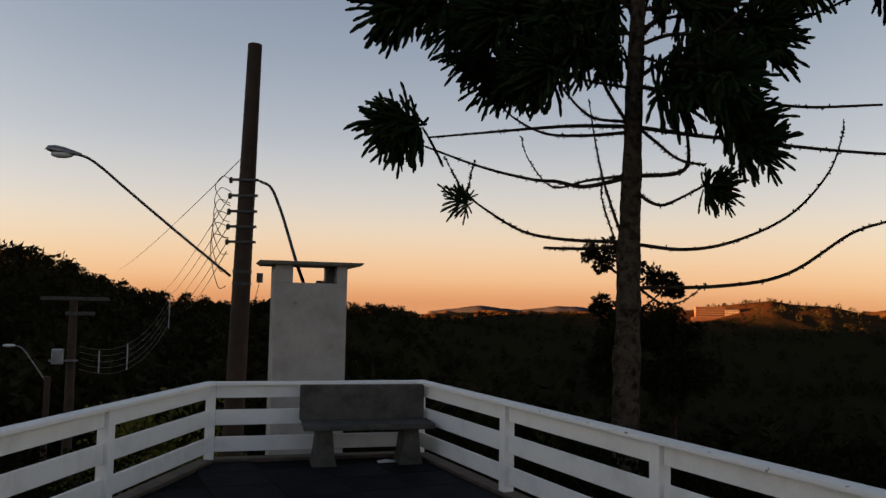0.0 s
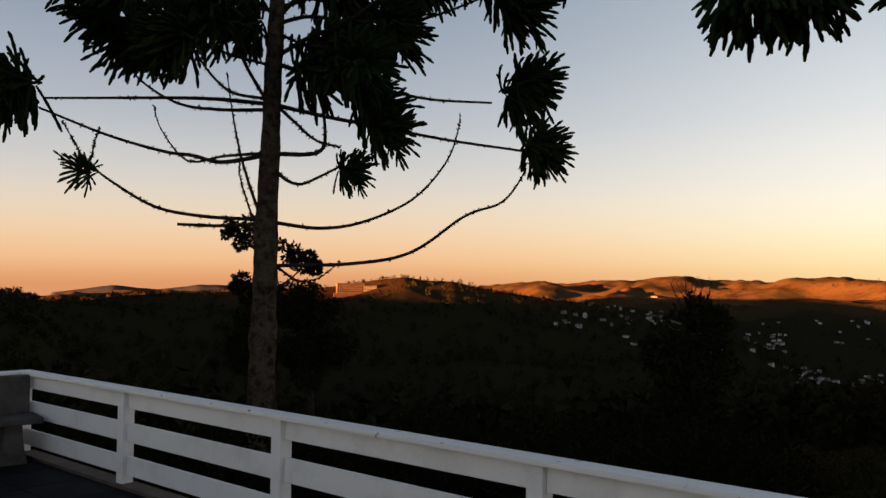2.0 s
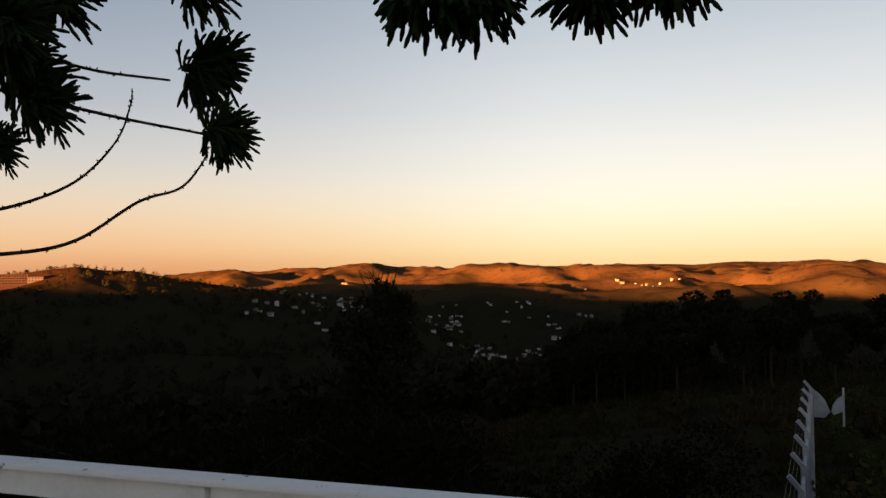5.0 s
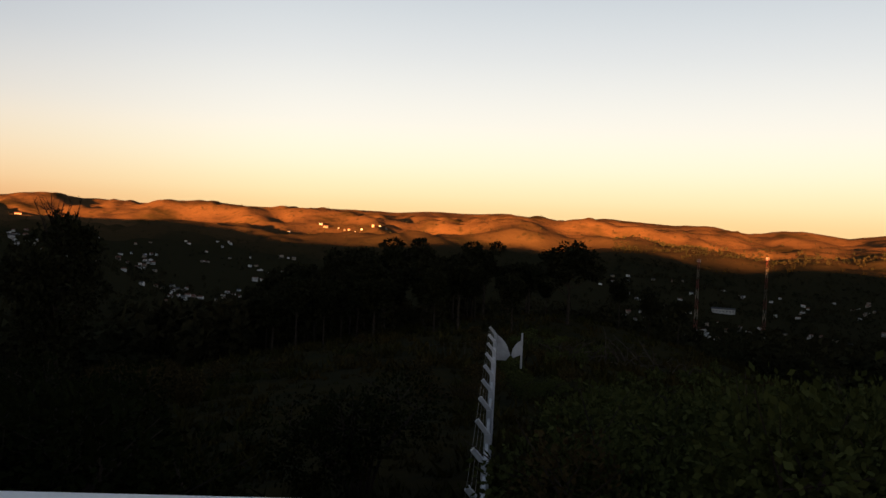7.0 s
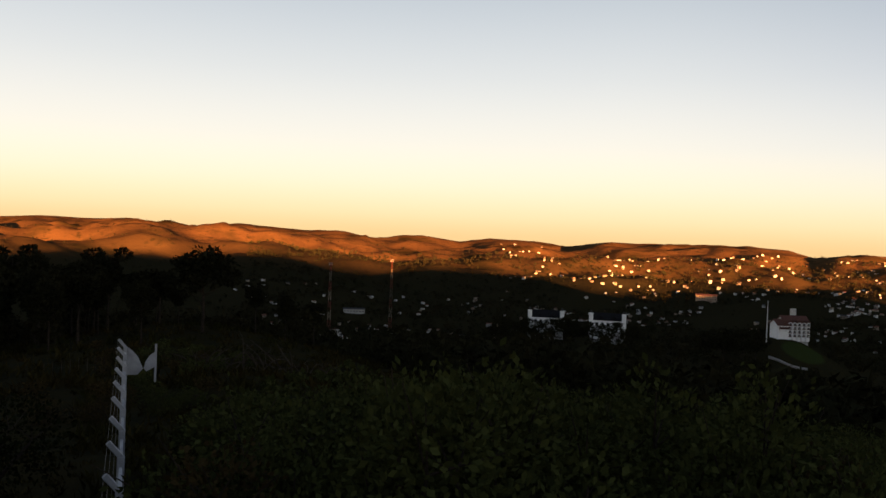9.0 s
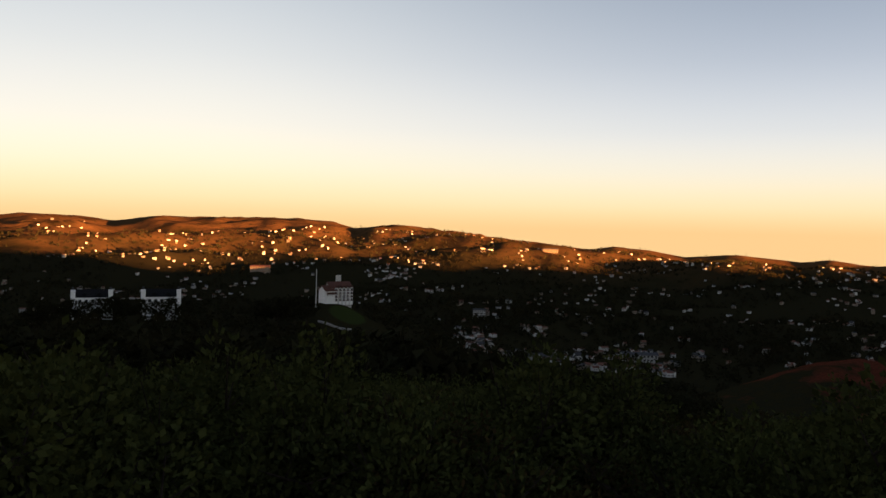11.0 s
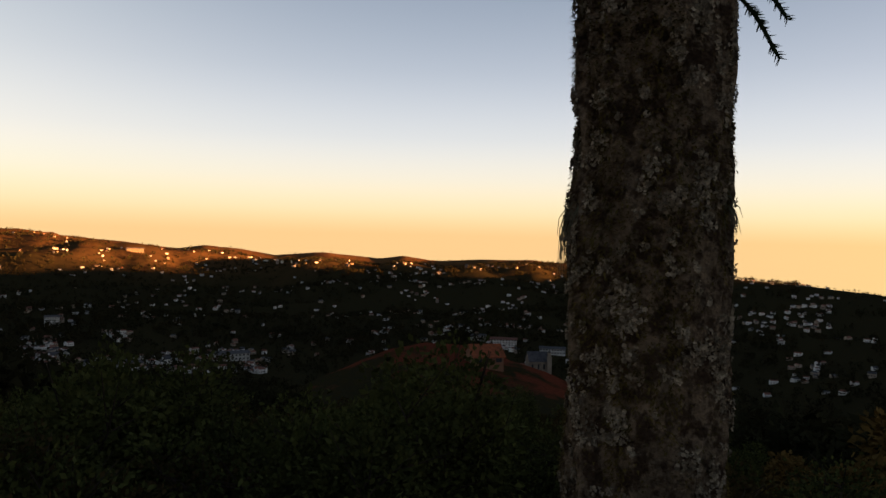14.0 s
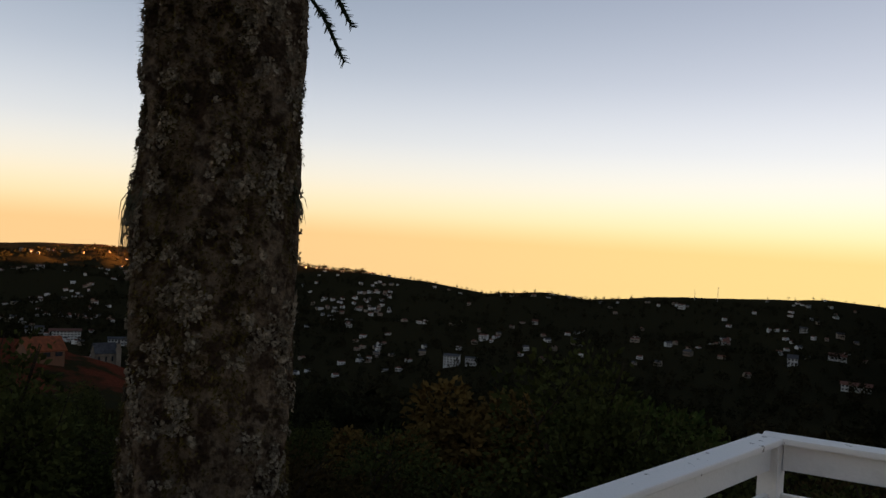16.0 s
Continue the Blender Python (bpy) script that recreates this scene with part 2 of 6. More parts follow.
RIDGE_R = [(-250, 1500), (-213, 1500), (-190, 1600), (-175, 2000), (-160, 2600), (-135, 2800), (-120, 3300), (-100, 3700), (-70, 4000), (40, 4200)]
EYE_Z = 1.7
HAZED_RANGE = [(-62, -3), (-39.5, -3), (-38.6, 0.1), (-37.2, 0.42), (-36.4, 0.26), (-33, 0.12), (-30, 0.0), (-12, -0.3), (-9.6, 0.06), (-8.2, 0.06), (-5.5, -0.28), (-2.6, -0.02), (-1.4, -0.15), (1, -0.5), (3, -3)]


def fbm(x, y, s, o=4, seed=0.0):
    v, a = 0.0, 1.0
    for _ in range(o):
        v += a * noise.noise(Vector((x / s, y / s, seed)))
        a *= 0.5
        s *= 0.5
    return v


def crest(l):
    """Height of the unseen shading range added sunward, by the place across the light."""
    return lerp_table(l, [(-2500, 10), (-1700, 14), (-1480, 26), (-1400, 18), (-1091, 0), (-1010, 12), (-900, 5), (-800, 4), (-430, 3), (-271, 1), (-196, 11), (-103, 21), (20, 22), (82, 10), (141, -10),
                          (213, -14), (346, 3), (469, -2), (574, -11), (656, -37), (754, -45), (899, -23), (1000, -18), (1121, -28), (1190, -45), (1323, -38), (1526, -48), (1600, -64), (1680, -78), (3000, -150)])


def ground_z(x, y):
    r = math.hypot(x, y)
    az = math.degrees(math.atan2(-x, y))
    if az > 60:
        az -= 360          # -300 .. 60
    # the site's own hill and the spur that runs out along the fence
    spur = math.exp(-((az + 74) / 26) ** 2)
    ridge2 = math.exp(-((az + 245) / 60) ** 2)
    left = sstep(-20, 20, az)
    drop = lerp_table(r, [(0, -1.3), (6, -1.5), (14, -3.2), (30, -6.5), (60, -13), (120, -28), (300, -70), (600, -112), (1000, -135), (1800, -140)])
    flat = lerp_table(r, [(0, -1.3), (6, -1.6), (14, -2.7), (30, -5.0), (60, -7), (95, -9.5), (130, -18), (250, -50), (600, -105), (1000, -125), (1800, -130)])
    slopeL = lerp_table(r, [(0, -1.3), (6, -1.6), (20, -4), (60, -8), (120, -10), (300, -8), (450, 0), (900, -20), (1800, -120)])
    z = drop * (1 - spur) + flat * spur
    z -= 4.5 * sstep(-168, -182, az) * sstep(7, 20, r) * (1 - sstep(40, 140, r))
    z = z * (1 - left) + (drop * 0.5 + slopeL * 0.5) * left
    z += fbm(x, y, 40, 3, 3.1) * 1.6 * sstep(10, 80, r)
    z += fbm(x, y, 420, 5, 7.7) * 26 * sstep(150, 900, r)
    # the cut red hill on the slope below
    q = polar(-152.6, 262)
    z += 26 * math.exp(-(((x - q.x) ** 2 + (y - q.y) ** 2) / 48 ** 2))
    q = polar(-162.5, 268)
    z += 7 * math.exp(-(((x - q.x) ** 2 + (y - q.y) ** 2) / 34 ** 2))
    z += fbm(x, y, 26, 3, 7.1) * 2.6 * math.exp(-((r - 262) / 60) ** 2) * math.exp(-((az + 156) / 9) ** 2)
    # the shoulder that carries the gabled houses and the hotel
    w = math.exp(-((az + 104) / 20) ** 2)
    z += 46 * w * math.exp(-((r - 700) / 260) ** 2)
    q = polar(-117.0, 655)
    z += 22 * math.exp(-(((x - q.x) ** 2 + (y - q.y) ** 2) / 38 ** 2))
    # near ridges
    first = 0.0
    if az > -60:
        e = lerp_table(az, NEAR_RIDGE, 1)
        R = lerp_table(az, NEAR_RIDGE, 2)
        top = EYE_Z + R * math.tan(radians(e)) - 1 - 3 * sstep(-3, 0, az) - 6 * sstep(12, 20, az)
        k = sstep(0.12 * R, R, r) if r < R else 1 - sstep(R, R * 1.9, r)
        fade = sstep(-60, -44, az)
        zn = top * k + z * (1 - k) + (fbm(x, y, 160, 4, 2.2) * 9 + (0.5 - abs(fbm(x, y, 300, 3, 6.1))) * 34) * k * (1 - k) * 4
        z = z * (1 - fade) + zn * fade
        first = 1.2 * R * fade
    # the dark wooded hill in the middle of the last view
    q = polar(-186, 1120)
    z += 40 * math.exp(-(((x - q.x) / 150) ** 2 + ((y - q.y) / 110) ** 2))
    # far range
    if -215 < az < 60:
        R = lerp_table(az, RIDGE_R)
        bumps = 0.055 * fbm(az, 0.0, 2.6, 4, 12.0)
        H = EYE_Z + R * math.tan(radians(lerp_table(az, SKYLINE) + bumps))
        start = max(0.3 * R, first)
        if r > start:
            k = min(1, (r - start) / (R - start))
            k2 = k ** 1.15
            hills = fbm(x, y, 900, 4, 5.5)
            rid = 0.62 - abs(fbm(x, y, 520, 4, 9.3))
            spur = 0.5 - abs(fbm(x, y, 240, 3, 1.3))
            amp = 4 * k * (1 - k)
            z = z * (1 - k2) + H * k2 + (hills * 34 + rid * 74 + spur * 26) * amp * (R / 4000)
            if r > R:
                z = H - (r - R) * 0.12
                # mountains behind the range, tinted blue for haze in the ground colour
                hazed = lerp_table(az, HAZED_RANGE)
                if hazed > -2:
                    z = max(z, (EYE_Z + 4650 * math.tan(radians(hazed + 0.05 * fbm(az, 3.0, 1.1, 3, 4.0)))) - abs(r - 4650) * 0.35)
    elif az <= -215:
        # an unseen range added behind, towards the sun, to cast the valley's shadow
        h = radians(SUN_AZ)
        s = -x * math.sin(h) + y * math.cos(h)
        l = x * math.cos(h) + y * math.sin(h)
        top = crest(l) - s * math.tan(radians(SUN_EL))
        k = sstep(150, 700, -s)
        z = z * (1 - k) + max(z, top) * k
    return z


def site(az, el, r0, r1):
    """The distance at which the ground lies at an elevation, or comes nearest to it."""
    best = (9e9, r0)
    for i in range(120):
        r = r0 + (r1 - r0) * i / 119
        p = polar(az, r)
        e = abs(math.degrees(math.atan2(ground_z(p.x, p.y) - EYE_Z, r)) - el)
        best = min(best, (e, r))
    return best[1]


def build_ground():
    rads = [0.0, 3, 6]
    while rads[-1] < 4700:
        rads.append(rads[-1] * (1.045 if rads[-1] < 300 else 1.018) + 0.25)
    az = []
    a = 60.0
    while a > -300:
        az.append(a)
        a -= 0.25 if -216 < a <= 40 else 2.5
    verts, faces = [(0, 0, ground_z(0, 0.01))], []
    n = len(az)
    for r in rads[1:]:
        for a in az:
            p = polar(a, r)
            verts.append((p.x, p.y, ground_z(p.x, p.y)))
    for k in range(n):
        faces.append((0, 1 + k, 1 + (k + 1) % n))
    for i in range(len(rads) - 2):
        for k in range(n):
            a0, a1 = 1 + i * n + k, 1 + i * n + (k + 1) % n
            faces.append((a0, a0 + n, a1 + n, a1))
    me = bpy.data.meshes.new("ground")
    me.from_pydata(verts, [], faces)
    for p in me.polygons:
        p.use_smooth = True
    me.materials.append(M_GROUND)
    return tagged(new("ground", me), "dark scrubby hillside falling to a wide valley and far grassy ranges", "ground", kind="structure")


def ground_material():
    m = bpy.data.materials.new("hillside_ground")
    m.use_nodes = True
    n, l = m.node_tree.nodes, m.node_tree.links
    b = n["Principled BSDF"]
    b.inputs["Roughness"].default_value = 0.95
    b.inputs["Specular IOR Level"].default_value = 0.0
    tc = n.new("ShaderNodeTexCoord")

    def noise_node(scale, detail=8, rough=0.6):
        q = n.new("ShaderNodeTexNoise")
        q.inputs["Scale"].default_value = scale
        q.inputs["Detail"].default_value = detail
        q.inputs["Roughness"].default_value = rough
        l.new(tc.outputs["Object"], q.inputs["Vector"])
        return q

    def mixc(fac, a, bb):
        q = n.new("ShaderNodeMix")
        q.data_type = "RGBA"
        l.new(fac, q.inputs[0])
        for s, v in ((6, a), (7, bb)):
            if isinstance(v, tuple):
                q.inputs[s].default_value = (*v, 1)
            else:
                l.new(v, q.inputs[s])
        return q.outputs[2]

    def rng(v, a, bb):
        q = n.new("ShaderNodeMapRange")
        q.inputs["From Min"].default_value, q.inputs["From Max"].default_value = a, bb
        l.new(v, q.inputs["Value"])
        return q.outputs[0]

    big = noise_node(0.006)
    mid = noise_node(0.05)
    small = noise_node(1.4)
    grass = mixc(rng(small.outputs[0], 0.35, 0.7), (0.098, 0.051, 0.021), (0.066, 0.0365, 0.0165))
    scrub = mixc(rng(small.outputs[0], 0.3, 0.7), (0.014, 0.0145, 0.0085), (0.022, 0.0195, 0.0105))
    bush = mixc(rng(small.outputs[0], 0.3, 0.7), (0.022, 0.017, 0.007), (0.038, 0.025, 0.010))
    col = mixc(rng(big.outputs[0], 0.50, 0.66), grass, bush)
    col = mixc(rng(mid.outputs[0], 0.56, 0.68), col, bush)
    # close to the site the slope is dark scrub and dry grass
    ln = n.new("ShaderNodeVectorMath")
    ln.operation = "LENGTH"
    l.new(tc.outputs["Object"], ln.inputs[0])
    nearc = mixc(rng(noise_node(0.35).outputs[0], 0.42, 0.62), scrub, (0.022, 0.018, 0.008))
    # light and shade put into the colour: darker valley, lighter hazy sunlit ranges
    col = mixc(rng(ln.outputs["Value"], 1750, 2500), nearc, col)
    # distance haze on the last mountains, put into the base colour as grey-blue
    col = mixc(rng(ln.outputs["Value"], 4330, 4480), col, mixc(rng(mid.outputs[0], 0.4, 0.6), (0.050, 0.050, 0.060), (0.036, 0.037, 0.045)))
    # reddish sunlit look of the hotel hill, put into the ground colour
    hill = n.new("ShaderNodeVectorMath")
    hill.operation = "DISTANCE"
    l.new(tc.outputs["Object"], hill.inputs[0])
    hill.inputs[1].default_value = polar(-22.0, 1430, 0)
    ring = n.new("ShaderNodeMath")
    ring.operation = "MULTIPLY_ADD"
    l.new(mid.outputs[0], ring.inputs[0])
    ring.inputs[1].default_value = 420
    l.new(hill.outputs["Value"], ring.inputs[2])
    col = mixc(rng(ring.outputs[0], 640, 480), col, mixc(rng(small.outputs[0], 0.3, 0.7), (0.060, 0.028, 0.012), (0.034, 0.018, 0.009)))
    # bare red earth of the cut hill below the site
    sep = n.new("ShaderNodeVectorMath")
    sep.operation = "DISTANCE"
    squash = n.new("ShaderNodeMapping")
    squash.inputs["Scale"].default_value = (0.72, 1.0, 1.0)
    l.new(tc.outputs["Object"], squash.inputs[0])
    l.new(squash.outputs[0], sep.inputs[0])
    c = polar(-155.5, 262, -36)
    c = Vector((c.x * 0.72, c.y, c.z))
    sep.inputs[1].default_value = c
    wob = n.new("ShaderNodeMath")
    wob.operation = "MULTIPLY_ADD"
    l.new(mid.outputs[0], wob.inputs[0])
    wob.inputs[1].default_value = 150
    l.new(sep.outputs["Value"], wob.inputs[2])
    red = mixc(rng(small.outputs[0], 0.3, 0.7), (0.105, 0.029, 0.016), (0.05, 0.016, 0.010))
    col = mixc(rng(wob.outputs[0], 112, 98), col, red)
    lawn = n.new("ShaderNodeVectorMath")
    lawn.operation = "DISTANCE"
    l.new(tc.outputs["Object"], lawn.inputs[0])
    lawn.inputs[1].default_value = polar(-118.4, 634, -66)
    col = mixc(rng(lawn.outputs["Value"], 17, 14), col, (0.026, 0.034, 0.011))
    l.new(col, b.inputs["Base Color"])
    bp = n.new("ShaderNodeBump")
    bp.inputs["Strength"].default_value = 0.7
    bp.inputs["Distance"].default_value = 3.0
    l.new(mid.outputs[0], bp.inputs["Height"])
    l.new(bp.outputs[0], b.inputs["Normal"])
    return m


M_GROUND = ground_material()
build_ground()

# ---- the terrace ----
C0, C1, C9, C2 = Vector((-2.41, 8.43, 0)), Vector((-0.24, 9.06, 0)), Vector((3.22, 1.605, 0)), Vector((-1.68, -2.92, 0))
C3, C4 = Vector((-3.44, -1.88, 0)), Vector((-3.55, -0.4, 0))
POLY = [C4, C3, C2, C9, C1, C0]
RAIL_H = 0.82


def inside(x, y, grow=0.0):
    ok = True
    n = len(POLY)
    for i in range(n):
        a, b = POLY[i], POLY[(i + 1) % n]
        d = (b - a).normalized()
        if d.x * (y - a.y) - d.y * (x - a.x) < -grow:
            ok = False
    return ok


def build_terrace():
    bm = bmesh.new()
    cx = sum((p for p in POLY), Vector()) / len(POLY)
    pts = [p + (p - cx).normalized() * 0.12 for p in POLY]
    top = [bm.verts.new((p.x, p.y, -0.014)) for p in pts]
    bot = [bm.verts.new((p.x, p.y, -0.30)) for p in pts]
    bm.faces.new(top)
    bm.faces.new(bot[::-1])
    for i in range(len(pts)):
        j = (i + 1) % len(pts)
        bm.faces.new((top[i], bot[i], bot[j], top[j]))
    floor = part("floor", bm, M_GROUT)
    tagged(floor, "terrace slab paved with dark slate tiles", "floor", kind="structure")
    # retaining wall under the slab
    bm = bmesh.new()
    ins = [p + (cx - p).normalized() * 0.35 for p in POLY]
    t = [bm.verts.new((p.x, p.y, -0.30)) for p in ins]
    b = [bm.verts.new((p.x, p.y, -5.0)) for p in ins]
    for i in range(len(ins)):
        j = (i + 1) % len(ins)
        bm.faces.new((t[i], b[i], b[j], t[j]))
    tagged(part("wall_terrace_base", bm, M_CAP), "plain concrete base wall under the terrace", "wall", kind="structure")
    return floor


def slope_bar(a, b, z0, z1, w, bevel=0.006, ext=0.0):
    """A board from a to b, w thick, between heights z0 and z1."""
    d = b - a
    L = d.length
    m = Matrix.Translation((a.x, a.y, 0)) @ Matrix.Rotation(math.atan2(d.y, d.x), 4, "Z")
    return boxmesh(-ext, L + ext, -w / 2, w / 2, z0, z1, bevel=bevel, m=m)


def build_rail(a, b, posts, name_label, cap_ext=0.055, drop=0.0):
    rail = empty("railing", Matrix.Identity(4), name_label, "railing", "terrace railings")
    d = (b - a)
    L = d.length
    u = d / L
    nrm = Vector((-u.y, u.x, 0))
    fr = [p for p in posts]
    for f in fr:
        c = a + u * (f * L)
        m = Matrix.Translation(c) @ Matrix.Rotation(math.atan2(u.y, u.x), 4, "Z")
        part("post", boxmesh(-0.05, 0.05, -0.05, 0.05, 0.0, RAIL_H - 0.036, 0.006, m), M_WHITE, rail)
    part("top_cap", slope_bar(a, b, RAIL_H - 0.034 - drop, RAIL_H - drop, 0.135, 0.008, cap_ext), M_CHIPPED, rail, "worn white cap board with chipped paint")
    stops = [0.0] + [f for f in fr if 0.01 < f < 0.99] + [1.0]
    for f0, f1 in zip(stops, stops[1:]):
        p, q = a + u * (f0 * L + 0.052), a + u * (f1 * L - 0.052)
        for z0, z1 in ((0.65, 0.787), (0.37, 0.53), (0.095, 0.25)):
            part("board", slope_bar(p, q, z0 + random.uniform(-0.003, 0.003), z1 + random.uniform(-0.003, 0.003), 0.028, 0.004), M_WHITE, rail)
    return rail


def build_curb(a, b):
    ob = part("trim", slope_bar(a, b, -0.012, 0.028, 0.16, 0.006, -0.06), M_CURB)
    return tagged(ob, "worn bare edging strip under the railing", "edging", kind="structure")


def build_bench():
    ang = 14.0
    b = empty("bench", pose(-0.80, 8.55, 0, 0, 0, ang), "weathered grey concrete bench with slab back against the railing", "bench")
    part("backrest", boxmesh(-0.68, 0.66, 0.10, 0.165, 0.43, 0.80, 0.014), M_BENCH, b, "stained grey back slab")
    part("seat", boxmesh(-0.66, 0.70, -0.30, 0.14, 0.375, 0.435, 0.014), M_BENCH, b)
    for x in (-0.44, 0.46):
        bm = bmesh.new()
        prof = [(-0.13, 0.0), (0.13, 0.0), (0.10, 0.12), (0.075, 0.375), (-0.075, 0.375), (-0.10, 0.12)]
        f = [bm.verts.new((x + p[0], -0.22, p[1])) for p in prof]
        g = [bm.verts.new((x + p[0], 0.12, p[1])) for p in prof]
        bm.faces.new(f)
        bm.faces.new(g[::-1])
        for i in range(6):
            j = (i + 1) % 6
            bm.faces.new((f[j], f[i], g[i], g[j]))
        bmesh.ops.bevel(bm, geom=bm.edges[:], offset=0.01, segments=2, affect="EDGES")
        part("leg", bm, M_BENCH, b)
    return b


FLOOR = build_terrace()
R_BACK = build_rail(C0, C1, [0.0], "white painted three-board railing behind the bench", -0.02, 0.003)
L19 = (C9 - C1).length
R_EAST = build_rail(C1, C9, [0.0] + [((Vector(p) - C1).length) / L19 for p in ((0.56, 7.24, 0), (1.50, 5.405, 0), (2.41, 3.545, 0))] + [1.0],
                    "long white painted three-board railing above the valley")
R_SOUTH = build_rail(C9, C2, [0.25, 0.5, 0.75, 1.0], "white painted three-board railing in front of the thick trunk", -0.03, 0.003)
R_CORNER = build_rail(C2, C3, [0.45, 1.0], "white painted three-board railing at the terrace corner", 0.05, 0.0)
R_WEST = build_rail(C0, C4, [0.225, 0.45, 0.72, 1.0], "white painted three-board railing beside the street", 0.05, 0.0)
for a_, b_ in ((C1, C9), (C0, C1), (C0, C4), (C9, C2)):
    build_curb(a_, b_)
build_bench()


# ---- the plastered tank housing, pole and street lamp ----
def build_housing():
    h = empty("housing", pose(-1.82, 10.75, 0, 0, 0, 16), "tall whitewashed plaster service shaft with a flat concrete cap", "service shaft")
    z0, zo, zt = -2.6, 1.92, 2.15
    part("shaft", boxmesh(-0.47, 0.47, -0.36, 0.36, z0, zo, 0.012), M_PLASTER, h, "stained whitewashed plaster shaft")
    for x0, x1 in ((-0.47, -0.24), (0.33, 0.47)):
        part("pier", boxmesh(x0, x1, -0.36, 0.36, zo, zt, 0.008), M_PLASTER, h)
    bm = bmesh.new()
    r = bmesh.ops.create_cube(bm, size=1)
    for v in r["verts"]:
        top = v.co.z > 0
        v.co = Vector((v.co.x * (1.36 if top else 1.26), v.co.y * (1.0 if top else 0.92), zt + (0.045 if top else 0.0)))
    bmesh.ops.bevel(bm, geom=bm.edges[:], offset=0.008, segments=2, affect="EDGES")
    part("cap", bm, M_CAP, h, "thin weathered concrete cap slab")
    part("meter_box", boxmesh(0.22, 0.32, -0.1, 0.1, zo, zt - 0.003, 0.004), M_DARKMETAL, h, "dark metal box inside the opening")
    part("junction_block", boxmesh(0.10, 0.20, -0.1, 0.0, zo, zo + 0.04, 0.004), M_DARKMETAL, h)
    part("round_socket", tube(bmesh.new(), [(-0.2, -0.362, 1.66), (-0.2, -0.375, 1.66)], [0.028, 0.022], 12), M_CAP, h)
    return h


POLE_BASE, POLE_TOP = Vector((-3.56, 13.6, -4.0)), Vector((-3.36, 13.6, 6.12))


def pole_at(z):
    t = (z - POLE_BASE.z) / (POLE_TOP.z - POLE_BASE.z)
    return POLE_BASE.lerp(POLE_TOP, t), 0.20 - 0.08 * t


def build_pole():
    p = empty("utility_pole", Matrix.Translation(POLE_BASE), "tall brown round utility pole beside the terrace", "utility pole")
    inv = -POLE_BASE
    pts, rad = [], []
    for i in range(24):
        z = POLE_BASE.z + (POLE_TOP.z - POLE_BASE.z) * i / 23
        c, r = pole_at(z)
        pts.append(c + inv)
        rad.append(r)
    part("shaft", tube(bmesh.new(), pts, rad, 20), M_POLE, p, smooth=False)
    for z in (3.72, 3.45, 3.18, 2.92, 2.66):
        c, r = pole_at(z)
        c = c + inv
        br = part("bracket", box(tube(bmesh.new(), [c + Vector((0, 0, -0.02)), c + Vector((0, 0, 0.02))], r + 0.008, 16),
                                 c.x - r - 0.09, c.x + r + 0.09, c.y - r - 0.03, c.y - r + 0.01, c.z - 0.022, c.z + 0.022, 0.004), M_DARKMETAL, p)
        part("insulator", tube(bmesh.new(), [c + Vector((-r - 0.12, -0.08, -0.05)), c + Vector((-r - 0.12, -0.08, -0.02)), c + Vector((-r - 0.12, -0.08, 0.02)), c + Vector((-r - 0.12, -0.08, 0.05))],
                               [0.022, 0.035, 0.035, 0.022], 10), M_DARKMETAL, p)
    c, r = pole_at(2.06)
    c = c + inv
    for dz in (-0.13, 0.08):
        part("clamp", tube(bmesh.new(), [c + Vector((0, 0, dz)), c + Vector((0, 0, dz + 0.05))], r + 0.012, 16), M_DARKMETAL, p)
    return p


def build_lamp():
    c, r = pole_at(2.02)
    foot = Vector((c.x - r - 0.03, c.y - 0.05, 2.08))
    L = empty("street_lamp", Matrix.Translation(foot), "unlit street lamp on a long angled arm, clamped to the pole", "street lamp")
    path = smooth_path([(0, 0, 0), (-0.9, -0.1, 0.72), (-1.75, -0.2, 1.42), (-2.15, -0.25, 1.76), (-2.38, -0.28, 1.92), (-2.55, -0.3, 1.98)], 5)
    part("arm", tube(bmesh.new(), path, 0.023, 10), M_DARKMETAL, L, smooth=True)
    bm = bmesh.new()
    rows = []
    for t, w, h in ((0, .04, .03), (.12, .06, .05), (.3, .10, .075), (.45, .115, .08), (.55, .09, .06), (.6, .03, .02)):
        rows.append([bm.verts.new((-2.5 - t, -0.3 + w * math.cos(k * math.pi / 6), 1.97 + 0.16 * t + h * math.sin(k * math.pi / 6) * (1.2 if k < 6 else 0.5))) for k in range(12)])
    for a, b in zip(rows, rows[1:]):
        for k in range(12):
            bm.faces.new((a[k], a[(k + 1) % 12], b[(k + 1) % 12], b[k]))
    bm.faces.new(rows[0]); bm.faces.new(rows[-1][::-1])
    part("lamp_head", bm, M_METAL, L, "grey cobra-head lantern", smooth=True)
    bm = bmesh.new()
    bmesh.ops.create_uvsphere(bm, u_segments=16, v_segments=8, radius=1)
    for v in bm.verts:
        v.co = Vector((-2.82 + v.co.x * 0.2, -0.3 + v.co.y * 0.09, 1.985 + v.co.z * 0.07))
    part("lens", bm, M_LENS, L, "pale glass lens", smooth=True)
    return L


M_LENS = material("lamp_glass", (0.55, 0.57, 0.58), (0.45, 0.47, 0.48), scale=8, rough=0.25, bump=0, mixin=0.05)
build_housing()
build_pole()
build_lamp()

